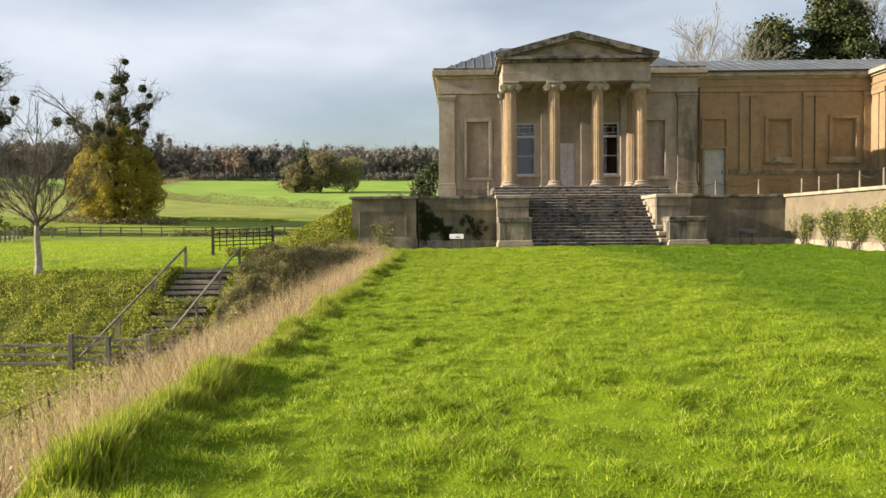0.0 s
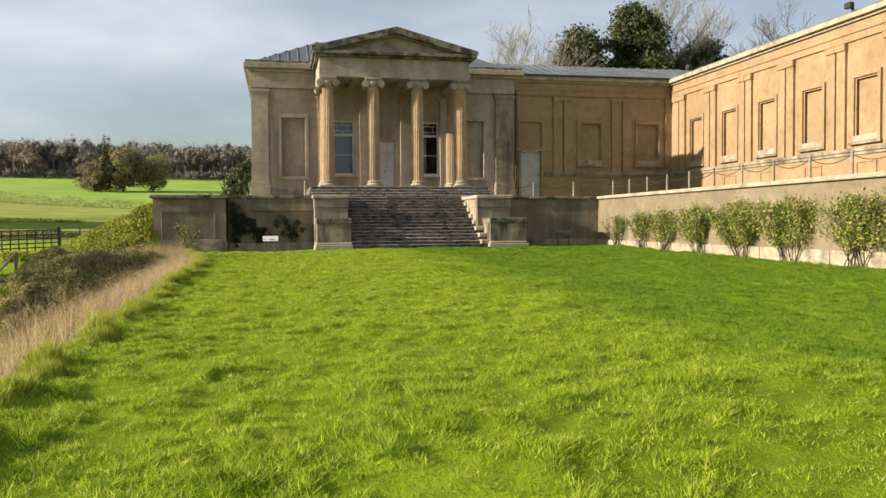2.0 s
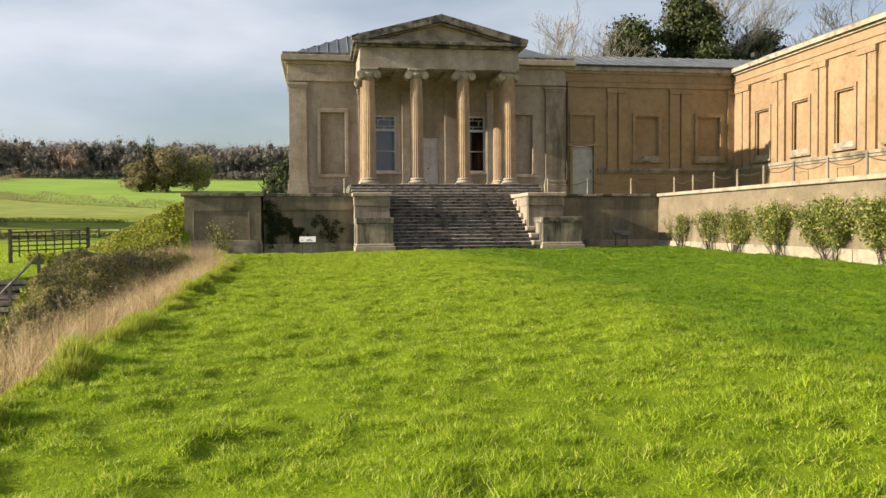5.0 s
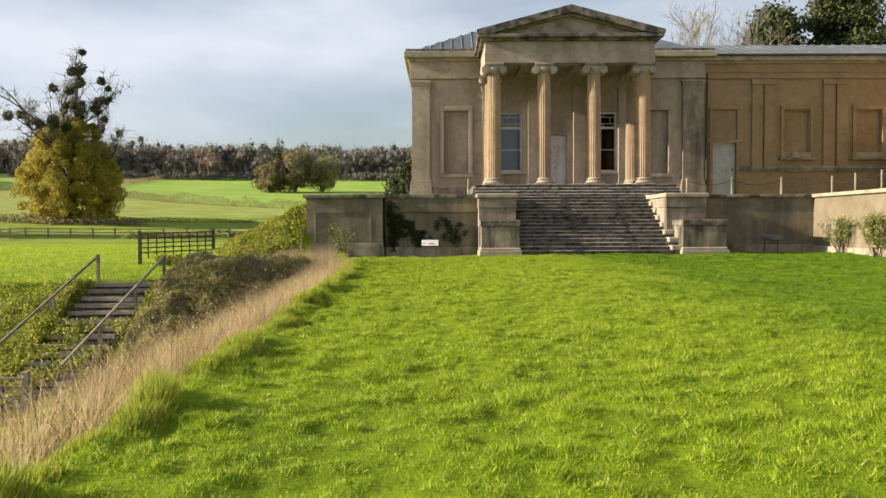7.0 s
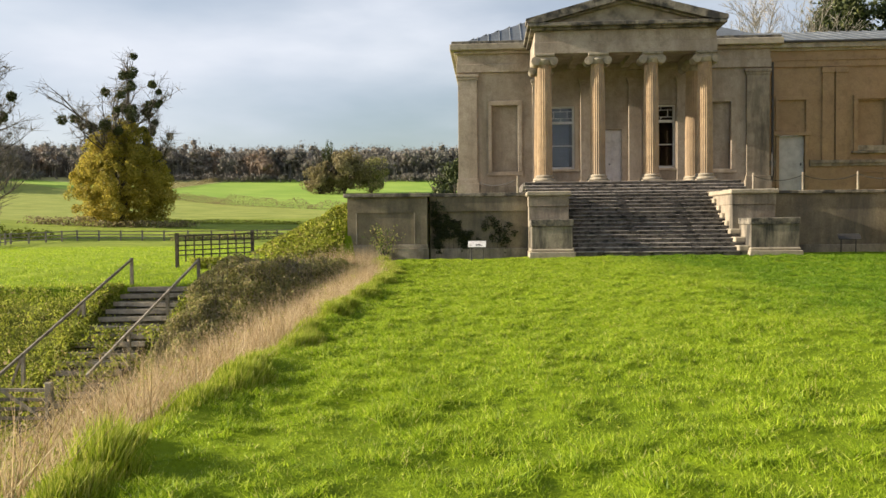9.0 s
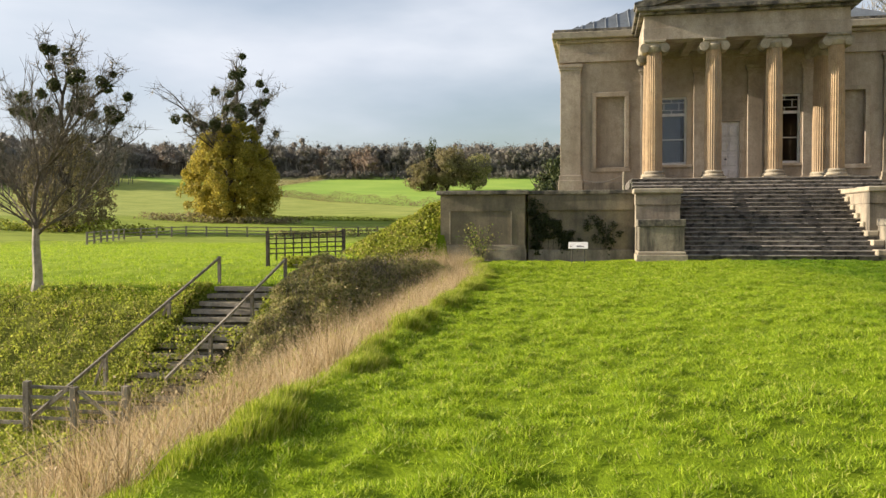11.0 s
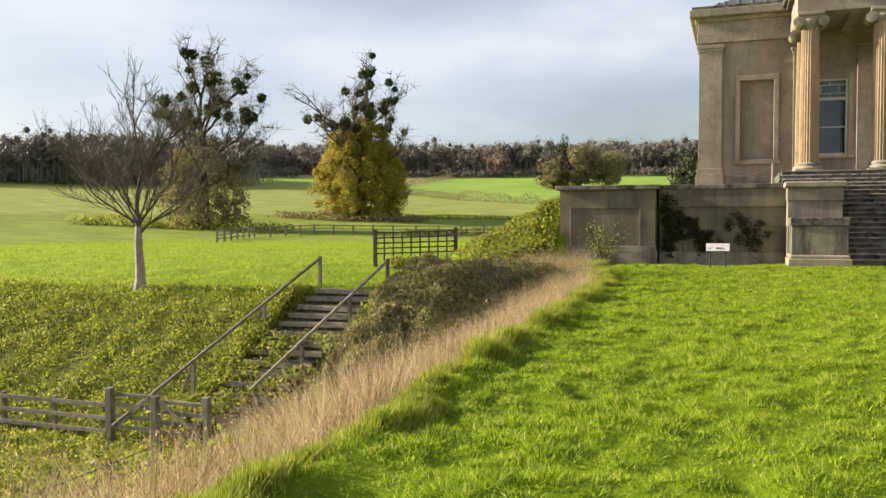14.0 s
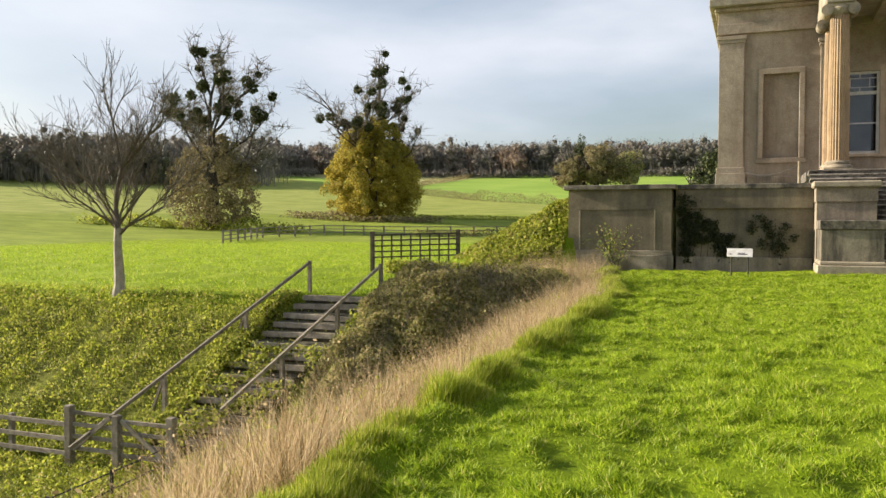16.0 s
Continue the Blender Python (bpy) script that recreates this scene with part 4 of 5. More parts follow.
def skin_cards(pts, out, size, loose=0.7, stretch=0.7):
    """Small leaves that lie roughly along a crown's skin, whose outward directions are given."""
    n = len(pts)
    d = out + rng.normal(size=(n, 3)) * loose
    d /= np.linalg.norm(d, axis=1)[:, None] + 1e-9
    u = np.cross(d, rng.normal(size=(n, 3)))
    u /= np.linalg.norm(u, axis=1)[:, None] + 1e-9
    v = np.cross(d, u)
    s = (size * (0.5 + rng.random(n)))[:, None] / 2
    return np.stack([pts - u * s, pts - v * s * stretch, pts + u * s, pts + v * s * stretch], 1).reshape(-1, 3)


def stuff(name, mesh, label, category):
    return tagged(new(name, mesh), label, category, kind="stuff")


def branch_mesh(name, segs, material, least=0.0):
    """One mesh of tapered limbs from (a, b, r0, r1) rows."""
    A = np.array([s[0] for s in segs], float)
    B = np.array([s[1] for s in segs], float)
    R0, R1 = np.maximum([s[2] for s in segs], least), np.maximum([s[3] for s in segs], least * 0.8)
    d = B - A
    d /= np.linalg.norm(d, axis=1)[:, None] + 1e-9
    ref = np.where(np.abs(d[:, 2:3]) > 0.9, np.array([[1.0, 0, 0]]), np.array([[0, 0, 1.0]]))
    u = np.cross(d, ref)
    u /= np.linalg.norm(u, axis=1)[:, None]
    v = np.cross(d, u)
    quads = []
    for big, k in ((True, 8), (False, 3)):
        m = (R0 > 0.06) == big
        if not m.any():
            continue
        for j in range(k):
            a0, a1 = 2 * np.pi * j / k, 2 * np.pi * (j + 1) / k
            c0 = np.cos(a0) * u[m] + np.sin(a0) * v[m]
            c1 = np.cos(a1) * u[m] + np.sin(a1) * v[m]
            r0, r1 = R0[m][:, None], R1[m][:, None]
            quads.append(np.stack([A[m] + c0 * r0, A[m] + c1 * r0, B[m] + c1 * r1, B[m] + c0 * r1], 1).reshape(-1, 3))
    return from_arrays(name, np.concatenate(quads), 4, material)


def grow(r, a, way, length, radius, depth, out, spread=0.6, kids=3, rise=0.12, ends=None, shrink=0.72):
    """Limbs that fork as they climb, each bent in three."""
    p, w = Vector(a), Vector(way).normalized()
    for k in range(3):
        w = (w + Vector((r.gauss(0, 0.11), r.gauss(0, 0.11), r.gauss(rise * 0.5, 0.06)))).normalized()
        q = p + w * length / 3
        r1 = radius * (1 - 0.14 * (k + 1))
        out.append((tuple(p), tuple(q), radius * (1 - 0.14 * k), r1))
        p = q
        if depth > 0 and k < 2:
            side = (w + Vector((r.gauss(0, spread), r.gauss(0, spread), r.gauss(rise, 0.25)))).normalized()
            grow(r, p, side, length * shrink * 0.75, r1 * 0.55, depth - 1, out, spread, kids, rise, ends, shrink)
    if depth > 0:
        for k in range(kids):
            side = (w + Vector((r.gauss(0, spread), r.gauss(0, spread), r.gauss(rise, 0.2)))).normalized()
            grow(r, p, side, length * shrink * r.uniform(0.8, 1.1), radius * 0.56, depth - 1, out, spread, kids, rise, ends, shrink)
    elif ends is not None:
        ends.append(tuple(p))


def crown_points(n, cx, cy, cz, rx, ry, rz, lumps=60, cone=0.0, lump=(0.14, 0.3)):
    """Points on many overlapping clumps that stand out of a rounded crown, and the way each faces; cone: how much it narrows upward."""
    c = rng.normal(size=(lumps, 3))
    c /= np.linalg.norm(c, axis=1)[:, None]
    c *= (0.35 + 0.5 * rng.random(lumps) ** 0.6)[:, None]
    size = lump[0] + (lump[1] - lump[0]) * rng.random(lumps) ** 1.5
    k = rng.integers(0, lumps, n)
    d = rng.normal(size=(n, 3))
    d /= np.linalg.norm(d, axis=1)[:, None]
    p = c[k] + d * (size[k] * (0.55 + 0.55 * rng.random(n) ** 0.6))[:, None]
    p[:, :2] *= 1 - cone * (p[:, 2:3] * 0.5 + 0.5).clip(0, 1)
    return p * (rx, ry, rz) + (cx, cy, cz), d + 0.8 * c[k]


# ---- lawn, banks and meadow ----
def spread(n, x0, x1, y0, y1, power=1.0):
    return x0 + (x1 - x0) * rng.random(n), y0 + (y1 - y0) * rng.random(n) ** power


n = 1900000
x, y = -3.6 + 21.3 * rng.random(n) ** 1.3, 1 + 42.5 * rng.random(n) ** 1.25
k = x > edge_x(y) - 0.1
x, y = x[k], y[k]
m = 0.5 * value_noise(x + 0.3 * y + 200, y + 200, 0.27, 62) + 0.35 * value_noise(x + 200, y + 200, 0.15, 63) + 0.3 * value_noise(x, y, 1.1, 9)
k = rng.random(len(x)) < 0.2 + 1.3 * np.clip(m - 0.2, 0, 1)
x, y, m = x[k], y[k], m[k]
hh = 0.042 * (0.3 + 2.2 * m ** 1.8) * (0.6 + 0.7 * rng.random(len(x)))
ww = np.interp(y, (0, 14, 26, 43), (0.009, 0.011, 0.017, 0.026)) * (0.7 + 0.6 * rng.random(len(x)))
stuff("lawn_grass", blades("lawn_grass", x, y, hh, ww, 1.8, LAWN), "short bright green mown lawn grass", "grass")

# longer tufts along the lawn's edge
tufts = 330
cy_ = -6 + rng.random(tufts) * 47
cx_ = edge_x(cy_) - 0.02 - 0.26 * rng.random(tufts) + 0.14 * np.sin(cy_ * 1.9)
big = 0.5 + 1.2 * rng.random(tufts) * value_noise(cx_ * 0, cy_ + 200, 1.3, 12)
k = np.repeat(np.arange(tufts), 560)
ox, oy = rng.normal(size=len(k)) * 0.12, rng.normal(size=len(k)) * 0.15
x, y = cx_[k] + ox, cy_[k] + oy
dome = np.clip(1.1 - (ox / 0.3) ** 2 - (oy / 0.34) ** 2, 0.2, 1.1)
stuff("edge_tuft", blades("edge_tuft", x, y, 0.23 * big[k] * dome * (0.7 + 0.4 * rng.random(len(k))), 0.018, 0.7, TUFT, drift=(0.12, 0.0)), "long uncut green tufts along the lawn's edge", "grass")

# bleached tall grass on the bank below the lawn
n = 135000
y = -6 + 47.5 * rng.random(n)
off = 0.3 + 3.9 * rng.random(n) ** 1.15
x = edge_x(y) - off
k = rng.random(n) < (0.25 + 0.9 * value_noise(x, y, 0.7, 21)) * np.interp(off, (0.3, 0.7, 2.6, 4.2), (0.3, 1, 0.8, 0.12)) * (0.15 + 1.6 * value_noise(x, y, 0.28, 23) ** 1.5)
x, y = x[k], y[k]
hh = (0.25 + 0.42 * value_noise(x, y, 1.5, 22) + 0.5 * value_noise(x, y, 0.45, 24) ** 2) * (0.45 + 0.8 * rng.random(len(x)))
stuff("tall_dry_grass", blades("tall_dry_grass", x, y, hh, 0.009, 1.1, DRY, drift=(0.05, 0.0)), "tall bleached dry grass on the bank", "grass")
k = rng.random(len(x)) < 0.14
pts = np.stack([x[k], y[k], ground_z(x[k], y[k]) + hh[k] * 0.92], 1) + rng.normal(size=(k.sum(), 3)) * 0.05
stuff("grass_seed_heads", from_arrays("grass_seed_heads", cards(pts, 0.03), 4, DRY), "feathery seed heads of dry grass", "grass")

n = 55000
y = 3 + 37 * rng.random(n)
x = edge_x(y) - 1.2 - 4.5 * rng.random(n)
k = rng.random(n) < 1.5 * value_noise(x, y, 1.2, 51) ** 2
x, y = x[k], y[k]
pts = np.stack([x, y, ground_z(x, y) + 0.6 * rng.random(len(x)) * value_noise(x, y, 0.8, 52) + 0.03], 1)
stuff("bank_nettles", from_arrays("bank_nettles", cards(pts, 0.07), 4, WEED), "leggy green weeds among the dry grass", "weeds")

# low weeds, nettles and grass over the banks and the meadow
n = 380000
x, y = -2.8 - 34 * rng.random(n) ** 1.3, -8 + 47.5 * rng.random(n) ** 0.5
g = ground_z(x, y)
k = (g < -1.0) & (rng.random(n) < 0.05 + 2.2 * np.clip(value_noise(x, y, 0.5, 31) * 0.6 + value_noise(x, y, 0.2, 35) * 0.4 - 0.25, 0, 1))
k &= ~((x > -13.1) & (x < -10.5) & (y > 31.3) & (rng.random(n) < 0.7 + 0.25 * (x > -11.9)))
x, y, g = x[k], y[k], g[k]
pts = np.stack([x, y, g + 0.26 * rng.random(len(x)) * (0.3 + value_noise(x, y, 0.5, 31))], 1)
stuff("bank_weeds", from_arrays("bank_weeds", cards(pts, 0.088), 4, WEED), "low leafy weeds covering the banks", "weeds")
n = 150000
x, y = -2.8 - 34 * rng.random(n) ** 1.2, 6 + 33 * rng.random(n)
k = (ground_z(x, y) < -0.9) & ~((x > -13.3) & (x < -10.5) & (y > 31.0))
x, y = x[k], y[k]
stuff("meadow_grass", blades("meadow_grass", x, y, 0.16 * (0.5 + rng.random(len(x))), 0.02, 1.0, TUFT), "rough green meadow grass", "grass")
n = 150000
x, y = -4 - 52 * rng.random(n), 37 + 48 * rng.random(n) ** 1.4
k = (ground_z(x, y) > -1.2) & ~((x > -6.2) & (y > 43.4))
x, y = x[k], y[k]
stuff("park_grass", blades("park_grass", x, y, 0.09 * (0.5 + rng.random(len(x))), 0.03, 1.0, LAWN), "grazed green park grass", "grass")
# mound
n = 60000
x, y = -5.9 - 6.2 * rng.random(n), 42.2 + 8 * rng.random(n)
g = ground_z(x, y)
k = (g > -0.05) & (rng.random(n) < 0.3 + value_noise(x, y, 0.5, 41))
x, y, g = x[k], y[k], g[k]
pts = np.stack([x, y, g + 0.3 * rng.random(len(x)) * value_noise(x, y, 0.6, 42)], 1)
stuff("mound_weeds", from_arrays("mound_weeds", cards(pts, 0.13), 4, WEED), "leafy weeds and grass on the turf mound", "weeds")


def bramble(cx, cy, rx, ry, h, n, label, material=None, seed=0):
    t = thing("bramble_bush", label, "bush", "", (cx, cy, float(ground_z(cx, cy))))
    r = random.Random(seed)
    segs = []
    for k in range(260):
        a, d = r.uniform(0, 6.28), r.random() ** 0.6
        px, py = rx * d * math.cos(a), ry * d * math.sin(a)
        z = float(ground_z(cx + px, cy + py)) - t.location.z
        hh = h * (1 - 0.5 * d * d) * r.uniform(0.6, 1.15)
        q = (px + r.gauss(0, 0.12), py + r.gauss(0, 0.12), z + hh)
        segs.append(((px, py, z - 0.05), q, 0.012, 0.005))
        segs.append((q, (q[0] + r.gauss(0, 0.2), q[1] + r.gauss(0, 0.2), q[2] + r.uniform(-0.1, 0.2)), 0.006, 0.002))
    part("stem_mass", branch_mesh("stem_mass", segs, TWIG), None, t)
    a, d = rng.random(n) * 6.28, rng.random(n) ** 0.5
    px, py = rx * d * np.cos(a), ry * d * np.sin(a)
    z = ground_z(cx + px, cy + py) - t.location.z
    pts = np.stack([px, py, z + h * (1 - 0.45 * d * d) * (0.25 + 0.75 * rng.random(n) ** 0.5) * (0.55 + 0.6 * value_noise(px + 30, py + 30, 0.5, seed + 60))], 1)
    part("leaves", from_arrays("leaves", cards(pts, 0.1), 4, material or BRAMBLE), None, t)


bramble(-8.3, 36.9, 1.9, 2.0, 1.15, 14000, "dark tangled bramble bush at the bank's rim", seed=1)
bramble(-6.2, 37.9, 1.7, 1.5, 0.8, 9000, "low brown bramble beside the dry grass", seed=2)
bramble(-9.3, 34.2, 1.0, 1.6, 0.9, 6000, "thin brown bramble beside the timber steps", seed=3)
bramble(-10.2, 30.6, 1.3, 1.6, 1.0, 6000, "leggy weeds below the timber steps", WEED, seed=4)
bramble(-8.6, 27.6, 1.2, 1.8, 0.9, 5000, "leggy weeds among the dry grass", BRAMBLE, seed=5)

# ---- timber steps down the bank ----
steps = thing("timber_steps", "earth steps with weathered timber risers down the bank", "stairs", "", (-11.9, 38.2, -0.95))
for k in range(14):
    y, z = 38.25 - k * 0.5, -0.92 - k * 0.222
    xo = -0.04 * k
    bm = beam(bmesh.new(), (-13.05 + xo + 11.9, y - 38.2, z - 0.1 + 0.95), (-10.65 + xo + 11.9, y - 38.2, z - 0.1 + 0.95 + 0.05 * math.sin(k * 2.1)), 0.07, 0.15)
    part("riser", bm, TREAD, steps)
    part("tread", boxes([(-13.0 + xo + 11.9, -10.7 + xo + 11.9, y + 0.035 - 38.2, y + 0.56 - 38.2, z - 0.5 + 0.95, z - 0.03 + 0.95)], 0.02), MUD, steps, "muddy trodden tread")


n = 5000
x, y = -13.2 - 0.55 * rng.random(n), 31.4 + 7.0 * rng.random(n)
lo = -1.0 - (38.25 - y) * 0.44
pts = np.stack([x, y, lo + (np.maximum(ground_z(-13.9 + 0 * y, y), lo) - lo + 0.12) * rng.random(n)], 1)
n = 7000
x, y = -13.2 + 2.7 * rng.random(n), 30.8 + 4.6 * rng.random(n) ** 1.3
k = value_noise(x, y, 0.6, 91) > 0.5
more = np.stack([x, y, -0.95 - (38.25 - y) * 0.444 + 0.28 * rng.random(n)], 1)[k]
stuff("step_weeds", from_arrays("step_weeds", cards(np.concatenate([pts, more]), 0.1), 4, WEED), "weeds creeping over the timber steps", "weeds")


def handrail(name_label, a, b, fractions, lean):
    t = thing("handrail", name_label, "handrail", "step handrails", a)
    a_, b_ = Vector(a), Vector(b)
    part("rail", beam(bmesh.new(), (0, 0, 0), b_ - a_, 0.06, 0.085), WOOD, t)
    for f in fractions:
        p = (b_ - a_) * f
        base = 1.0
        part("post", beam(bmesh.new(), (p.x, p.y, p.z - base - 0.2), (p.x, p.y, p.z - 0.03 if f else 0.06), 0.1, 0.1), WOOD, t)
        if lean and f > 0:
            part("brace", beam(bmesh.new(), (p.x - 0.42, p.y, p.z - base), (p.x - 0.05, p.y, p.z - 0.12), 0.06, 0.07), WOOD, t)


handrail("weathered timber handrail with braced posts", (-13.17, 38.87, 0.06), (-14.15, 29.9, -3.75), (0.0, 0.34, 0.685), True)
handrail("weathered timber handrail dropping into the grass", (-10.47, 38.5, 0.03), (-11.3, 31.6, -3.0), (0.0, 0.33, 0.68), False)


# ---- fences and gate in the meadow ----
def rail_fence(points, h, rails, label, group, post_w=0.11, gap=2.2):
    t = thing("rail_fence", label, "fence", group, points[0])
    o = Vector(points[0])
    for p, q in zip(points, points[1:]):
        p, q = Vector(p), Vector(q)
        n = max(1, round((q - p).length / gap))
        for k in range(n + (q == Vector(points[-1]))):
            c = p.lerp(q, k / n) - o
            part("post", boxes([(c.x - post_w / 2, c.x + post_w / 2, c.y - post_w / 2, c.y + post_w / 2, c.z - 0.3, c.z + h + 0.06)], 0.01), WOOD, t)
        for k in range(n):
            c, d = p.lerp(q, k / n) - o, p.lerp(q, (k + 1) / n) - o
            for f in rails:
                part("rail", beam(bmesh.new(), c + Vector((0, -0.07, h * f)), d + Vector((0, -0.07, h * f)), 0.045, 0.1), WOOD, t)


rail_fence([(-40, 31.0, -4.5), (-14.8, 30.5, -4.3)], 0.98, (0.95, 0.6, 0.25), "weathered three-rail timber fence across the meadow", "meadow fences", 0.12, 1.75)
gate = thing("timber_gate", "silvered timber field gate between square posts", "gate", "", (-13.28, 30.5, -4.15))
for px, hh in ((-14.96, 1.22), (-13.55, 1.1), (-12.02, 1.18)):
    part("post", boxes([(px + 13.5 - 0.09, px + 13.5 + 0.09, -0.09, 0.09, -0.3, hh)], 0.015), WOOD, gate)
for k in range(4):
    part("bar", boxes([(-1.36, -0.16, -0.03, 0.03, 0.18 + k * 0.28, 0.27 + k * 0.28)], 0.008), WOOD, gate)
    part("bar", boxes([(0.06, 1.38, -0.03, 0.03, 0.14 + k * 0.26, 0.23 + k * 0.26)], 0.008), WOOD, gate)
part("brace", beam(bmesh.new(), (-1.3, -0.05, 0.2), (-0.2, -0.05, 1.05), 0.04, 0.09), WOOD, gate)
part("brace", beam(bmesh.new(), (0.1, -0.05, 1.0), (1.3, -0.05, 0.2), 0.04, 0.09), WOOD, gate)
part("stile", boxes([(-1.42, -1.36, -0.035, 0.035, 0.1, 1.14)], 0.008), WOOD, gate)
part("stile", boxes([(-0.16, -0.1, -0.035, 0.035, 0.1, 1.14)], 0.008), WOOD, gate)

iron = thing("estate_fence", "thin rusted iron estate fence along the bank's foot", "fence", "", (-11.6, 29.6, -4.0))
prev = None
for k in range(12):
    y = 29.6 - k * 1.6
    x = -11.3 + 0.07 * k + 0.1 * math.sin(k * 0.9)
    z = float(ground_z(x, y))
    c = Vector((x + 11.6, y - 29.6, z + 4.0))
    part("post", boxes([(c.x - 0.025, c.x + 0.025, c.y - 0.02, c.y + 0.02, c.z - 0.2, c.z + 1.0)]), IRON, iron)
    if prev:
        for f in (0.95, 0.62, 0.3):
            part("rail", rod(bmesh.new(), prev + Vector((0, 0, f)), c + Vector((0, 0, f)), 0.014, sides=5), IRON, iron)
    prev = c

hur = thing("hurdle_fence", "dark timber lattice hurdle fence beside the mound", "fence", "", (-13.39, 43.93, -0.18))
a, b = Vector((0, 0, 0)), Vector((2.9, 1.55, 0.08))
for k in range(10):
    p = a.lerp(b, k / 9)
    part("post" if k in (0, 9) else "bar", beam(bmesh.new(), p - Vector((0, 0, 0.75 if k in (0, 9) else 0.1)), p + Vector((0, 0, 1.18 if k in (0, 9) else 1.05)), 0.13 if k in (0, 9) else 0.05, 0.13 if k in (0, 9) else 0.05), BARK, hur)
for k in range(5):
    part("rail", beam(bmesh.new(), a + Vector((0, -0.05, 0.2 + k * 0.21)), b + Vector((0, -0.05, 0.2 + k * 0.21)), 0.04, 0.055), BARK, hur)


def on_ground(x, y, dz=0.0):
    return (x, y, float(ground_z(x, y)) + dz)


rail_fence([on_ground(*c) for c in ((-45, 78), (-50, 92), (-48, 102), (-38, 103), (-28, 107), (-19, 110), (-9, 112))], 1.15, (0.95, 0.6, 0.28), "dark post-and-rail fence across the park", "park fences", 0.16, 2.6)

# ---- trees ----
def bare_tree():
    t = thing("bare_tree", "leafless young tree with a pale trunk and spreading limbs", "tree", "", (-19.5, 37.3, -1.12))
    r = random.Random(11)
    trunk, out = [], []
    z = 0
    for k in range(6):
        trunk.append(((0.03 * math.sin(k), 0, z - 0.1), (0.03 * math.sin(k + 1), 0, z + 0.38), 0.19 - 0.012 * k + (0.07 if k == 0 else 0), 0.18 - 0.012 * k))
        z += 0.38
    part("trunk", branch_mesh("trunk", trunk, BARK_PALE), None, t, "pale grey trunk")
    for k in range(11):
        a = k * 2.4
        up = (0.5, 0.8, 1.2, 0.38, 0.9, 1.7, 0.55, 0.35, 1.0, 0.45, 0.7)[k]
        grow(r, (0, 0, 2.0 + 0.05 * k), (math.cos(a), math.sin(a), up * 1.25), 1.75, 0.05, 4, out, 0.42, 2, 0.12, None, 0.74)
    grow(r, (0, 0, 2.3), (-0.05, 0, 1), 2.0, 0.09, 4, out, 0.5, 3, 0.1, None, 0.74)
    part("limb_mass", branch_mesh("limb_mass", out, BARK_GREY, 0.006), None, t)


bare_tree()


def mistletoe_tree(x, y, h, label, low, seed, lean=0.0):
    t = thing("mistletoe_tree", label, "tree", "trees with mistletoe", on_ground(x, y))
    r = random.Random(seed)
    out, ends = [], []
    out.append(((0, 0, -0.5), (0, 0, h * 0.2), 0.95, 0.75))
    sway = 0.12 if lean else -0.14
    out.append(((0, 0, h * 0.2), (sway * 1.6, 0, h * 0.42), 0.75, 0.55))
    grow(r, (sway * 1.6, 0, h * 0.4), (sway, 0, 1), h * 0.26, 0.34, 3, out, 0.38, 2, 0.25, ends, 0.66)
    for k in range(7):
        a = k * 2.2 + 0.4
        grow(r, (0.1, 0, h * (0.2 + 0.045 * k)), (math.cos(a), math.sin(a), 0.75), h * 0.2, 0.2, 3, out, 0.5, 2, 0.15, ends, 0.7)
    if lean:
        grow(r, (0, 0, h * 0.5), (-1, -0.4, 0.42), h * 0.27, 0.2, 2, out, 0.35, 2, 0.1, ends, 0.7)
    part("trunk", branch_mesh("trunk", out, BARK, 0.03), None, t, "dark trunk and bare limbs")
    high = [e for e in ends if e[2] > h * 0.52]
    r.shuffle(high)
    pts = []
    for e in high[:40]:
        s = r.uniform(0.4, 0.95)
        d = rng.normal(size=(170, 3))
        d /= np.linalg.norm(d, axis=1)[:, None]
        pts.append(np.array(e) + d * s * (0.55 + 0.45 * rng.random((170, 1))))
    part("mistletoe", from_arrays("mistletoe", cards(np.concatenate(pts), 0.45), 4, MISTLE), None, t, "dark green mistletoe balls")
    twigs = []
    for e in ends:
        for k in range(7):
            q = Vector(e) + Vector((r.gauss(0, 0.8), r.gauss(0, 0.8), r.gauss(0.4, 0.6)))
            twigs.append((e, tuple(q), 0.035, 0.012))
    part("twig_mass", branch_mesh("twig_mass", twigs, TWIG), None, t)
    rx, top, material, n = low
    pts, way = crown_points(n, 0, 0, top * 0.43, rx, rx, top * 0.62, 520, 0.5, (0.05, 0.13))
    k = pts[:, 2] > 0.35
    part("lower_crown", from_arrays("lower_crown", skin_cards(pts[k], way[k], 0.27, 1.5), 4, material), None, t)


mistletoe_tree(-66.2, 105.0, 26.5, "tall half-bare tree hung with mistletoe and browned leaves", (9.0, 13.5, OLIVE, 22000), 3)
mistletoe_tree(-57.2, 134.0, 26, "golden-leaved tree topped by bare limbs with mistletoe", (12.0, 17.0, GOLD, 90000), 8, 1.0)


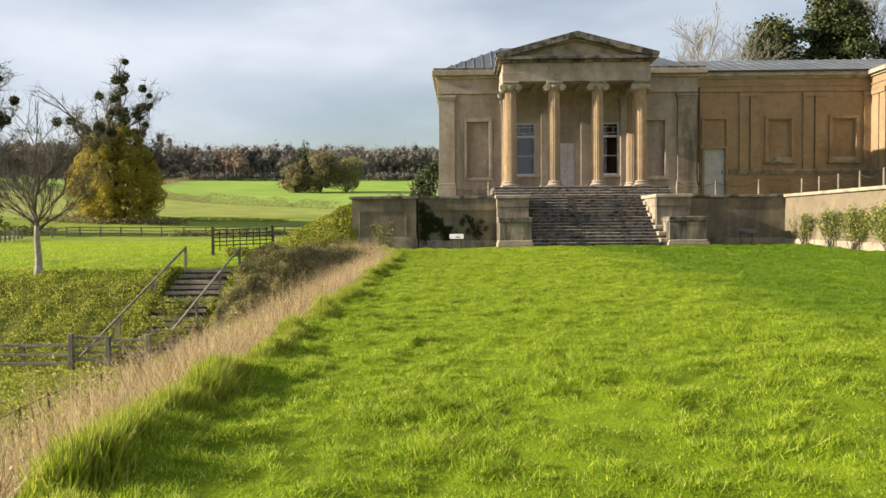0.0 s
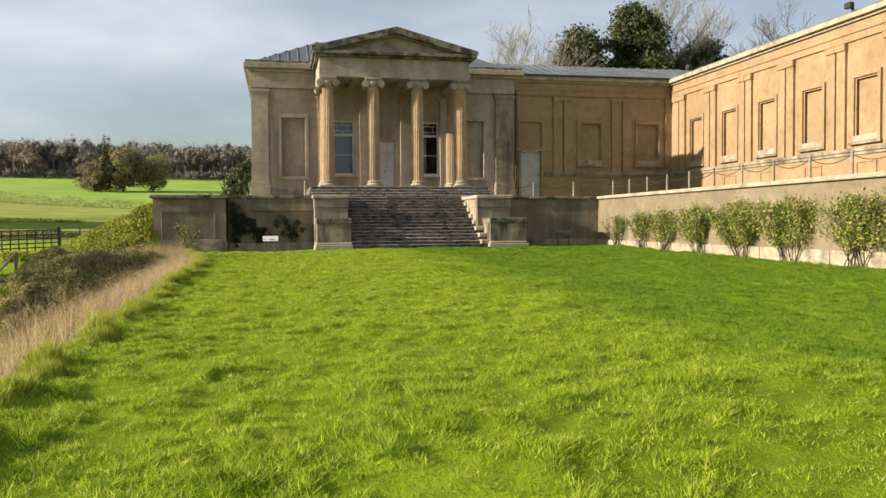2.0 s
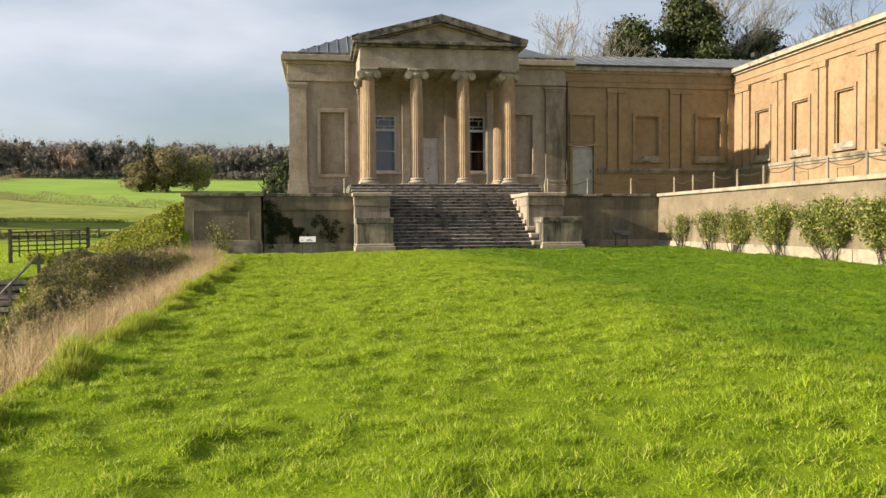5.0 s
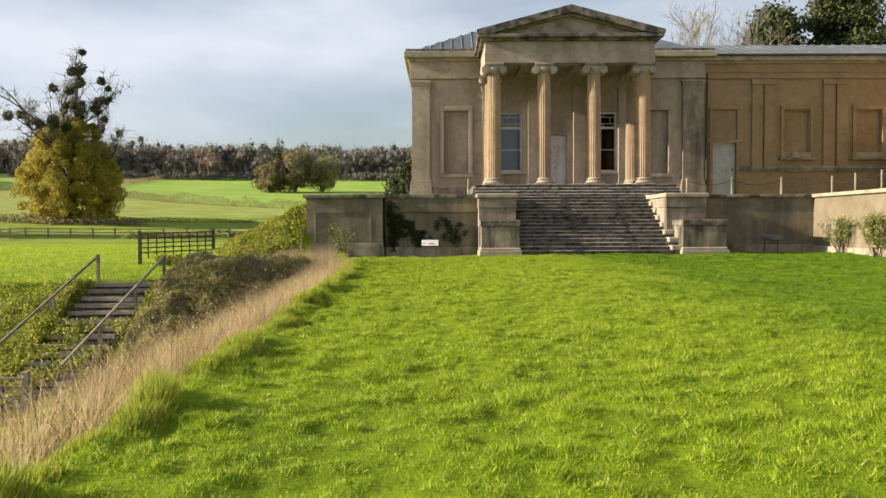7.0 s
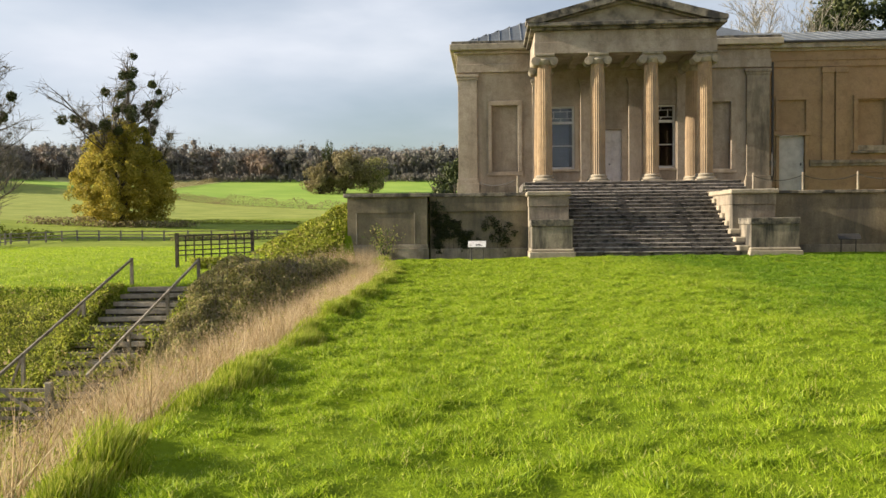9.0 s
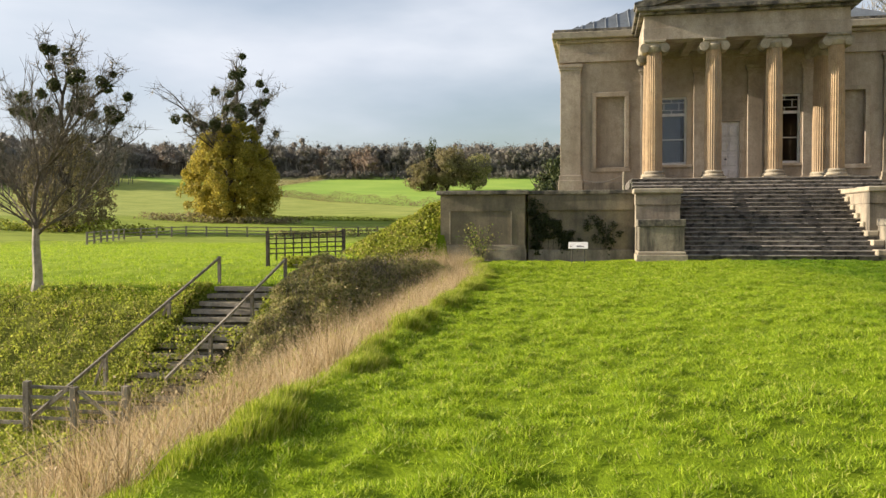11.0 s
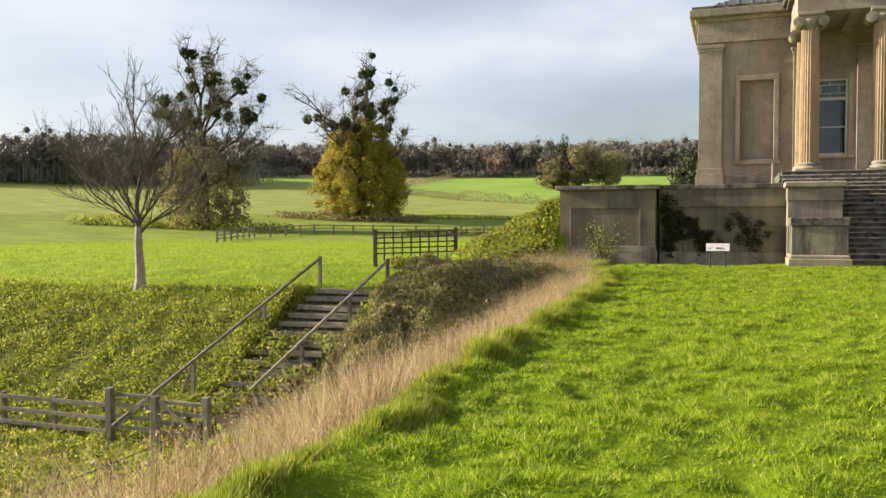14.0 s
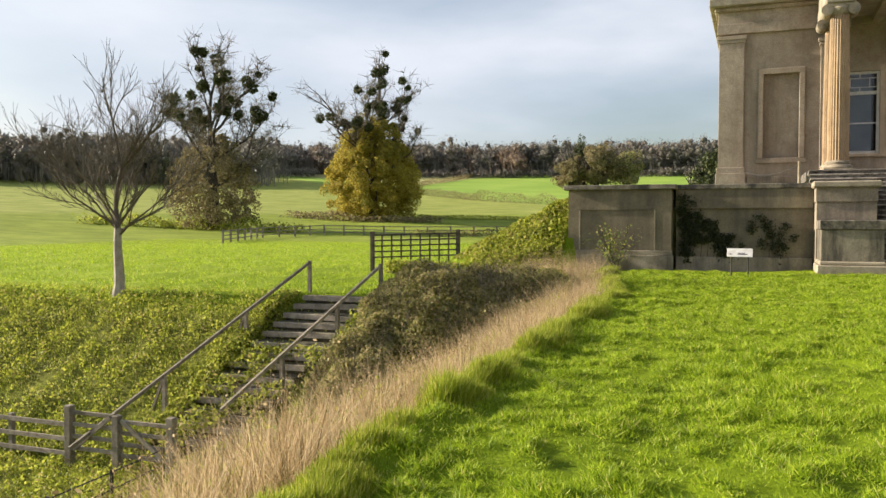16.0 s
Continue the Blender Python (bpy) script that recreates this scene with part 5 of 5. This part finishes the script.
def round_bush(x, y, rx, h, label, material, n, size, twiggy, name="bush", sink=0.0):
    t = thing(name, label, "bush" if name == "bush" else "tree", "", on_ground(x, y))
    r = random.Random(int(abs(x) * 10))
    out = []
    for k in range(5):
        a = k * 1.3
        grow(r, (0, 0, 0), (0.5 * math.cos(a), 0.5 * math.sin(a), 1), h * 0.4, 0.05 * h * 0.4, 3 if twiggy else 2, out, 0.45, 3, 0.1, None, 0.66)
    part("stem_mass", branch_mesh("stem_mass", out, TWIG if twiggy else BARK), None, t)
    if n:
        pts, way = crown_points(n, 0, 0, h * 0.5, rx, rx, h * 0.56, 46, 0.15, (0.12, 0.34))
        k = pts[:, 2] > 0
        part("crown", from_arrays("crown", skin_cards(pts[k], way[k], size, 0.9), 4, material), None, t)


round_bush(-51, 296, 10, 15, "rounded clump of brown and olive trees in the field", OLIVE, 18000, 0.55, False)
round_bush(-59, 292, 7, 10, "olive-leaved small tree at the clump's edge", OLIVE, 9000, 0.5, False)
round_bush(-42, 300, 9, 13, "brown leafless thicket in the field", BRAMBLE, 9000, 0.5, True)
round_bush(-57, 299, 3.5, 20, "ivy-clad snag rising above the thicket", MISTLE, 3500, 0.5, False)
round_bush(-9.8, 126, 3.6, 6.0, "pale twiggy leafless shrub behind the terrace", DRY, 700, 0.35, True)
round_bush(-4.3, 88, 3.0, 5.2, "dark evergreen shrub beside the building", PINE, 12000, 0.24, False)
round_bush(-3.2, 100, 3.4, 9.0, "dark evergreen tree half hidden by the building", PINE, 9000, 0.28, False)


def pine_tree(x, y, rx, h, seed, label):
    t = thing("evergreen_tree", label, "tree", "evergreens behind the range", (x, y, 0.0))
    r = random.Random(seed)
    segs = [((0, 0, -1), (0, 0, h * 0.9), 0.4, 0.08)]
    pts = []
    for k in range(70):
        f = 0.3 + 0.7 * (k / 70)
        a, reach = r.uniform(0, 6.28), rx * (1.06 - f) ** 0.6 * r.uniform(0.55, 1.2)
        c = Vector((math.cos(a) * reach, math.sin(a) * reach, h * f + r.uniform(-0.3, 0.8)))
        segs.append(((0, 0, h * f - 0.8), tuple(c), 0.1, 0.03))
        for m in range(3):
            d = rng.normal(size=(300, 3)) * (0.7, 0.7, 0.42)
            pts.append(np.array(c) * (1 - 0.28 * m, 1 - 0.28 * m, 1) + d)
    part("trunk", branch_mesh("trunk", segs, BARK), None, t)
    part("crown", from_arrays("crown", cards(np.concatenate(pts), 0.34), 4, PINE), None, t)


pine_tree(31.8, 85, 4.3, 20.8, 1, "dark evergreen tree rising behind the link roof")
pine_tree(39.2, 86, 6.7, 24.2, 2, "tall dark evergreen tree behind the link roof")
pine_tree(47.0, 88, 6.8, 20.5, 3, "broad dark evergreen tree behind the wing")


def tall_bare(x, y, h, seed, label, material):
    t = thing("leafless_tree", label, "tree", "leafless trees behind the range", (x, y, 0.0))
    r = random.Random(seed)
    out = [((0, 0, -1), (0, 0, h * 0.42), 0.42, 0.32)]
    for k in range(8):
        a = k * 2.4
        grow(r, (0, 0, h * (0.4 + 0.03 * k)), (0.9 * math.cos(a), 0.9 * math.sin(a), (0.5, 0.9, 1.4)[k % 3]), h * 0.15, 0.12, 4, out, 0.55, 3, 0.1, None, 0.74)
    part("trunk", branch_mesh("trunk", out, material, 0.016), None, t)


tall_bare(26.2, 86, 23, 5, "pale leafless tree behind the link roof", BARK_PALE)
tall_bare(43.6, 88, 28.5, 6, "tall leafless tree above the evergreens", BARK_PALE)
tall_bare(59, 88, 26, 9, "leafless tree behind the wing", BARK_GREY)


# ---- far woods and hedges ----
def wood(name, n, d0, d1, a0, a1, h0, h1, material, tris, size, label, seed):
    """A belt of trees, each a handful of clumps on a tangle of upright twigs and trunks."""
    r = np.random.default_rng(seed)
    a = np.radians(a0 + (a1 - a0) * r.random(n))
    d = d0 + (d1 - d0) * r.random(n) ** 0.8
    x, y = -np.sin(a) * d, 16 + np.cos(a) * d
    h = h0 + (h1 - h0) * r.random(n) ** 1.2
    z0 = ground_z(x, y)
    clumps = 10
    c = r.normal(size=(n, clumps, 3))
    c /= np.linalg.norm(c, axis=2)[:, :, None]
    c *= (0.3 + 0.5 * r.random((n, clumps)))[:, :, None]
    rad = h * (0.36 + 0.16 * r.random(n))
    k = np.repeat(np.arange(n), tris)
    m = r.integers(0, clumps, len(k))
    u = r.normal(size=(len(k), 3))
    u /= np.linalg.norm(u, axis=1)[:, None]
    p = c[k, m] + u * (0.12 + 0.34 * r.random(len(k)))[:, None]
    pts = np.stack([x[k] + p[:, 0] * rad[k], y[k] + p[:, 1] * rad[k], z0[k] + h[k] * (0.55 + 0.42 * p[:, 2])], 1)
    quads = skin_cards(pts, u + 0.7 * c[k, m], size, 0.8, 0.5)
    # a solid heart in each clump, six faces split in four and rounded
    g = np.array([-1.0, 0.0, 1.0])
    heart = []
    for axis in range(3):
        for side in (-1, 1):
            for a_ in range(2):
                for b_ in range(2):
                    for fa, fb in ((0, 0), (1, 0), (1, 1), (0, 1)):
                        v = np.zeros(3)
                        v[axis], v[(axis + 1) % 3], v[(axis + 2) % 3] = side, g[a_ + fa], g[b_ + fb]
                        heart.append(v / np.linalg.norm(v))
    heart = np.array(heart)
    size3 = np.stack([rad, rad, h * 0.42], 1)[:, None, None, :]
    core = (c[:, :, None, :] + heart[None, None] * (0.1 + 0.1 * r.random((n, clumps, 1, 1)))) * size3
    core = (core + np.stack([x, y, z0 + h * 0.55], 1)[:, None, None, :]).reshape(-1, 3)
    quads = np.concatenate([quads, core])
    k = np.repeat(np.arange(n), tris // 12)
    u = r.normal(size=(len(k), 3))
    foot = np.stack([x[k] + u[:, 0] * rad[k] * 0.55, y[k] + u[:, 1] * rad[k] * 0.55, z0[k] + h[k] * 0.2 * r.random(len(k)) ** 1.5], 1)
    up = np.stack([0.3 * u[:, 1], 0.3 * u[:, 2], 0.25 * h[k] * (0.5 + r.random(len(k)))], 1)
    w = np.stack([np.cos(u[:, 2] * 3), np.sin(u[:, 2] * 3), 0 * u[:, 0]], 1) * (0.08 + 0.1 * r.random(len(k)))[:, None]
    twigs = np.stack([foot - w, foot + w, foot + up + 0.5 * w, foot + up - 0.5 * w], 1).reshape(-1, 3)
    return stuff(name, from_arrays(name, np.concatenate([quads, twigs]), 4, material), label, "woods")


wood("far_woods", 620, 395, 470, -6, 46, 15, 20.5, WOODS, 620, 0.85, "long belt of leafless brown winter woods", 1)
wood("far_woods_rust", 18, 392, 450, -6, 46, 12, 17, WOODS_RUST, 520, 0.85, "rust-coloured trees still in leaf in the far woods", 2)
wood("far_woods_rust", 5, 388, 410, 15.0, 19.5, 15, 18, WOODS_RUST, 500, 0.8, "tall rust-coloured trees at the wood's edge", 12)
wood("near_woods", 300, 300, 370, 33, 75, 15, 22, WOODS, 560, 0.75, "brown winter woods closing the park", 3)
wood("near_evergreens", 120, 290, 335, 37, 75, 9, 15, WOODS_DARK, 300, 0.6, "dark evergreen belt along the park's edge", 4)
wood("wood_undergrowth", 420, 384, 394, -6, 40, 3, 5, WOODS, 60, 0.8, "dark undergrowth along the wood's edge", 5)


def hedge(name, pts, h, w, material, label, size=0.22, per=110):
    out = []
    for (xa, ya), (xb, yb) in zip(pts, pts[1:]):
        n = int(math.hypot(xb - xa, yb - ya) * per)
        f = rng.random(n)
        x, y = xa + (xb - xa) * f + rng.normal(size=n) * w * 0.4, ya + (yb - ya) * f + rng.normal(size=n) * w * 0.4
        out.append(np.stack([x, y, ground_z(x, y) + h * rng.random(n) * (0.5 + value_noise(x, y, 4, 77))], 1))
    stuff(name, from_arrays(name, cards(np.concatenate(out), size), 4, material), label, "hedge")


hedge("field_hedge", [(-130, 275), (-90, 238), (-64, 209.5), (-47, 198), (-28, 186)], 2.0, 1.6, OLIVE, "low brown hedge along the lower side of the crop")
hedge("field_hedge", [(-118, 290), (-124, 328), (-125.5, 362), (-126, 388)], 2.0, 1.6, OLIVE, "thin brown hedge between crop and stubble")
hedge("field_hedge", [(-66, 142), (-48, 139), (-30, 140)], 0.5, 0.8, WEED, "thin green hedge line across the pasture")
hedge("scrub", [(-12.6, 43.7), (-9.5, 42.9), (-6.4, 43.1)], 0.55, 0.35, WEED, "weeds along the foot of the hurdle and mound", 0.11, 900)
hedge("scrub", [(-86, 103), (-68, 104.5), (-52, 103)], 1.3, 2.0, WEED, "low scrub at the foot of the trees", 0.35, 90)
hedge("scrub", [(-70, 131), (-57, 128), (-45, 131)], 1.0, 2.5, OLIVE, "fallen leaves and scrub under the golden tree", 0.35, 90)
hedge("scrub", [(-37, 102.5), (-28, 106.5), (-22, 109)], 0.9, 0.8, BRAMBLE, "brown scrub along the park fence", 0.3, 60)


# ---- climbers on the walls ----
def wall_shrub(y, h, n, label, seed):
    x = 17.5
    t = thing("wall_shrub", label, "shrub", "shrubs along the retaining wall", on_ground(x, y))
    r = random.Random(seed)
    out, ends = [], []
    for k in range(13):
        grow(r, (0.1, r.uniform(-0.5, 0.5), 0), (r.gauss(-0.03, 0.08), r.gauss(0, 0.7), 1), h * 0.4, 0.02, 2, out, 0.4, 3, 0.2, ends, 0.66)
    out = [((min(a[0], 0.25), a[1], max(a[2], 0)), (min(b[0], 0.25), b[1], max(b[2], 0)), p, q) for a, b, p, q in out]
    part("stem_mass", branch_mesh("stem_mass", out, BARK), None, t)
    c = np.array([s[1] for s in out])
    c = c[c[:, 2] > h * 0.22]
    pts = c[rng.integers(0, len(c), n)] + rng.normal(size=(n, 3)) * (0.07, 0.10, 0.10)
    pts[:, 0] = np.minimum(pts[:, 0], 0.26)
    part("leaves", from_arrays("leaves", cards(pts, 0.085), 4, VINE), None, t)


for k, (y, h, n) in enumerate(((22.0, 2.75, 4600), (24.3, 2.8, 5200), (27.6, 2.6, 6500), (30.5, 2.6, 6000), (33.7, 2.45, 5200), (36.95, 2.3, 2600), (39.1, 2.1, 1300), (42.2, 2.0, 900), (19.5, 2.8, 3500))):
    wall_shrub(y, h, n, "climbing shrub with yellowing leaves against the wall" if n > 1500 else "nearly bare climber against the wall", k)

pier_shrub = thing("pier_shrub", "small sparse shrub before the terrace pier", "shrub", "", on_ground(-4.1, 43.3))
r_, out, ends = random.Random(5), [], []
for k in range(4):
    grow(r_, (0, 0, 0), (r_.gauss(0, 0.4), -0.1, 1), 0.75, 0.022, 2, out, 0.5, 2, 0.1, ends, 0.7)
out = [((a[0], min(a[1], 0.2), a[2]), (b[0], min(b[1], 0.2), b[2]), p, q) for a, b, p, q in out]
part("stem_mass", branch_mesh("stem_mass", out, BARK), None, pier_shrub)
c = np.array([s[1] for s in out])
pts = c[rng.integers(0, len(c), 420)] + rng.normal(size=(420, 3)) * (0.12, 0.06, 0.12)
part("leaves", from_arrays("leaves", cards(pts, 0.08), 4, VINE), None, pier_shrub)


def creeper(spots, label):
    t = thing("wall_creeper", label, "creeper", "creepers on the terrace wall", (spots[0][0], 44.25, 0.1))
    pts, segs = [], []
    for x, z, rx, rz, n in spots:
        p = np.concatenate([rng.normal(size=(n // 9, 3)) * (0.08, 0.03, 0.08) + (x + rng.normal() * rx, 0, z + rng.normal() * rz) for k in range(6)])
        pts.append(p)
    p = np.concatenate(pts) - (spots[0][0], 0, 0.1)
    p[:, 1] = -np.abs(p[:, 1]) - 0.01
    p = p[(p[:, 2] > -0.1) & (p[:, 2] < 2.3)]
    part("leaves", from_arrays("leaves", cards(p, 0.09), 4, IVY), None, t)
    o = Vector((spots[0][0], 0, 0.1))
    for x, z, rx, rz, n in spots:
        segs.append(((x - o.x, -0.02, -0.2), (x - o.x + 0.1, -0.02, z - 0.1), 0.015, 0.006))
    part("stem_mass", branch_mesh("stem_mass", segs, BARK), None, t)


creeper([(-1.95, 1.7, 0.16, 0.3, 500), (-1.5, 1.3, 0.28, 0.28, 800), (-1.1, 0.9, 0.3, 0.25, 700), (-1.8, 0.8, 0.25, 0.35, 500), (-0.8, 0.5, 0.25, 0.2, 350), (-2.05, 2.0, 0.1, 0.2, 900), (-1.95, 1.3, 0.12, 0.4, 1600), (-1.75, 1.1, 0.2, 0.4, 1500), (-1.3, 1.2, 0.25, 0.2, 1000), (-1.0, 0.75, 0.25, 0.2, 800), (-1.9, 0.5, 0.15, 0.3, 900)], "dark creeper spreading over the terrace wall")
creeper([(0.6, 1.15, 0.22, 0.16, 400), (1.0, 0.9, 0.25, 0.2, 400), (0.75, 0.55, 0.2, 0.2, 250)], "small dark creeper patch on the terrace wall")
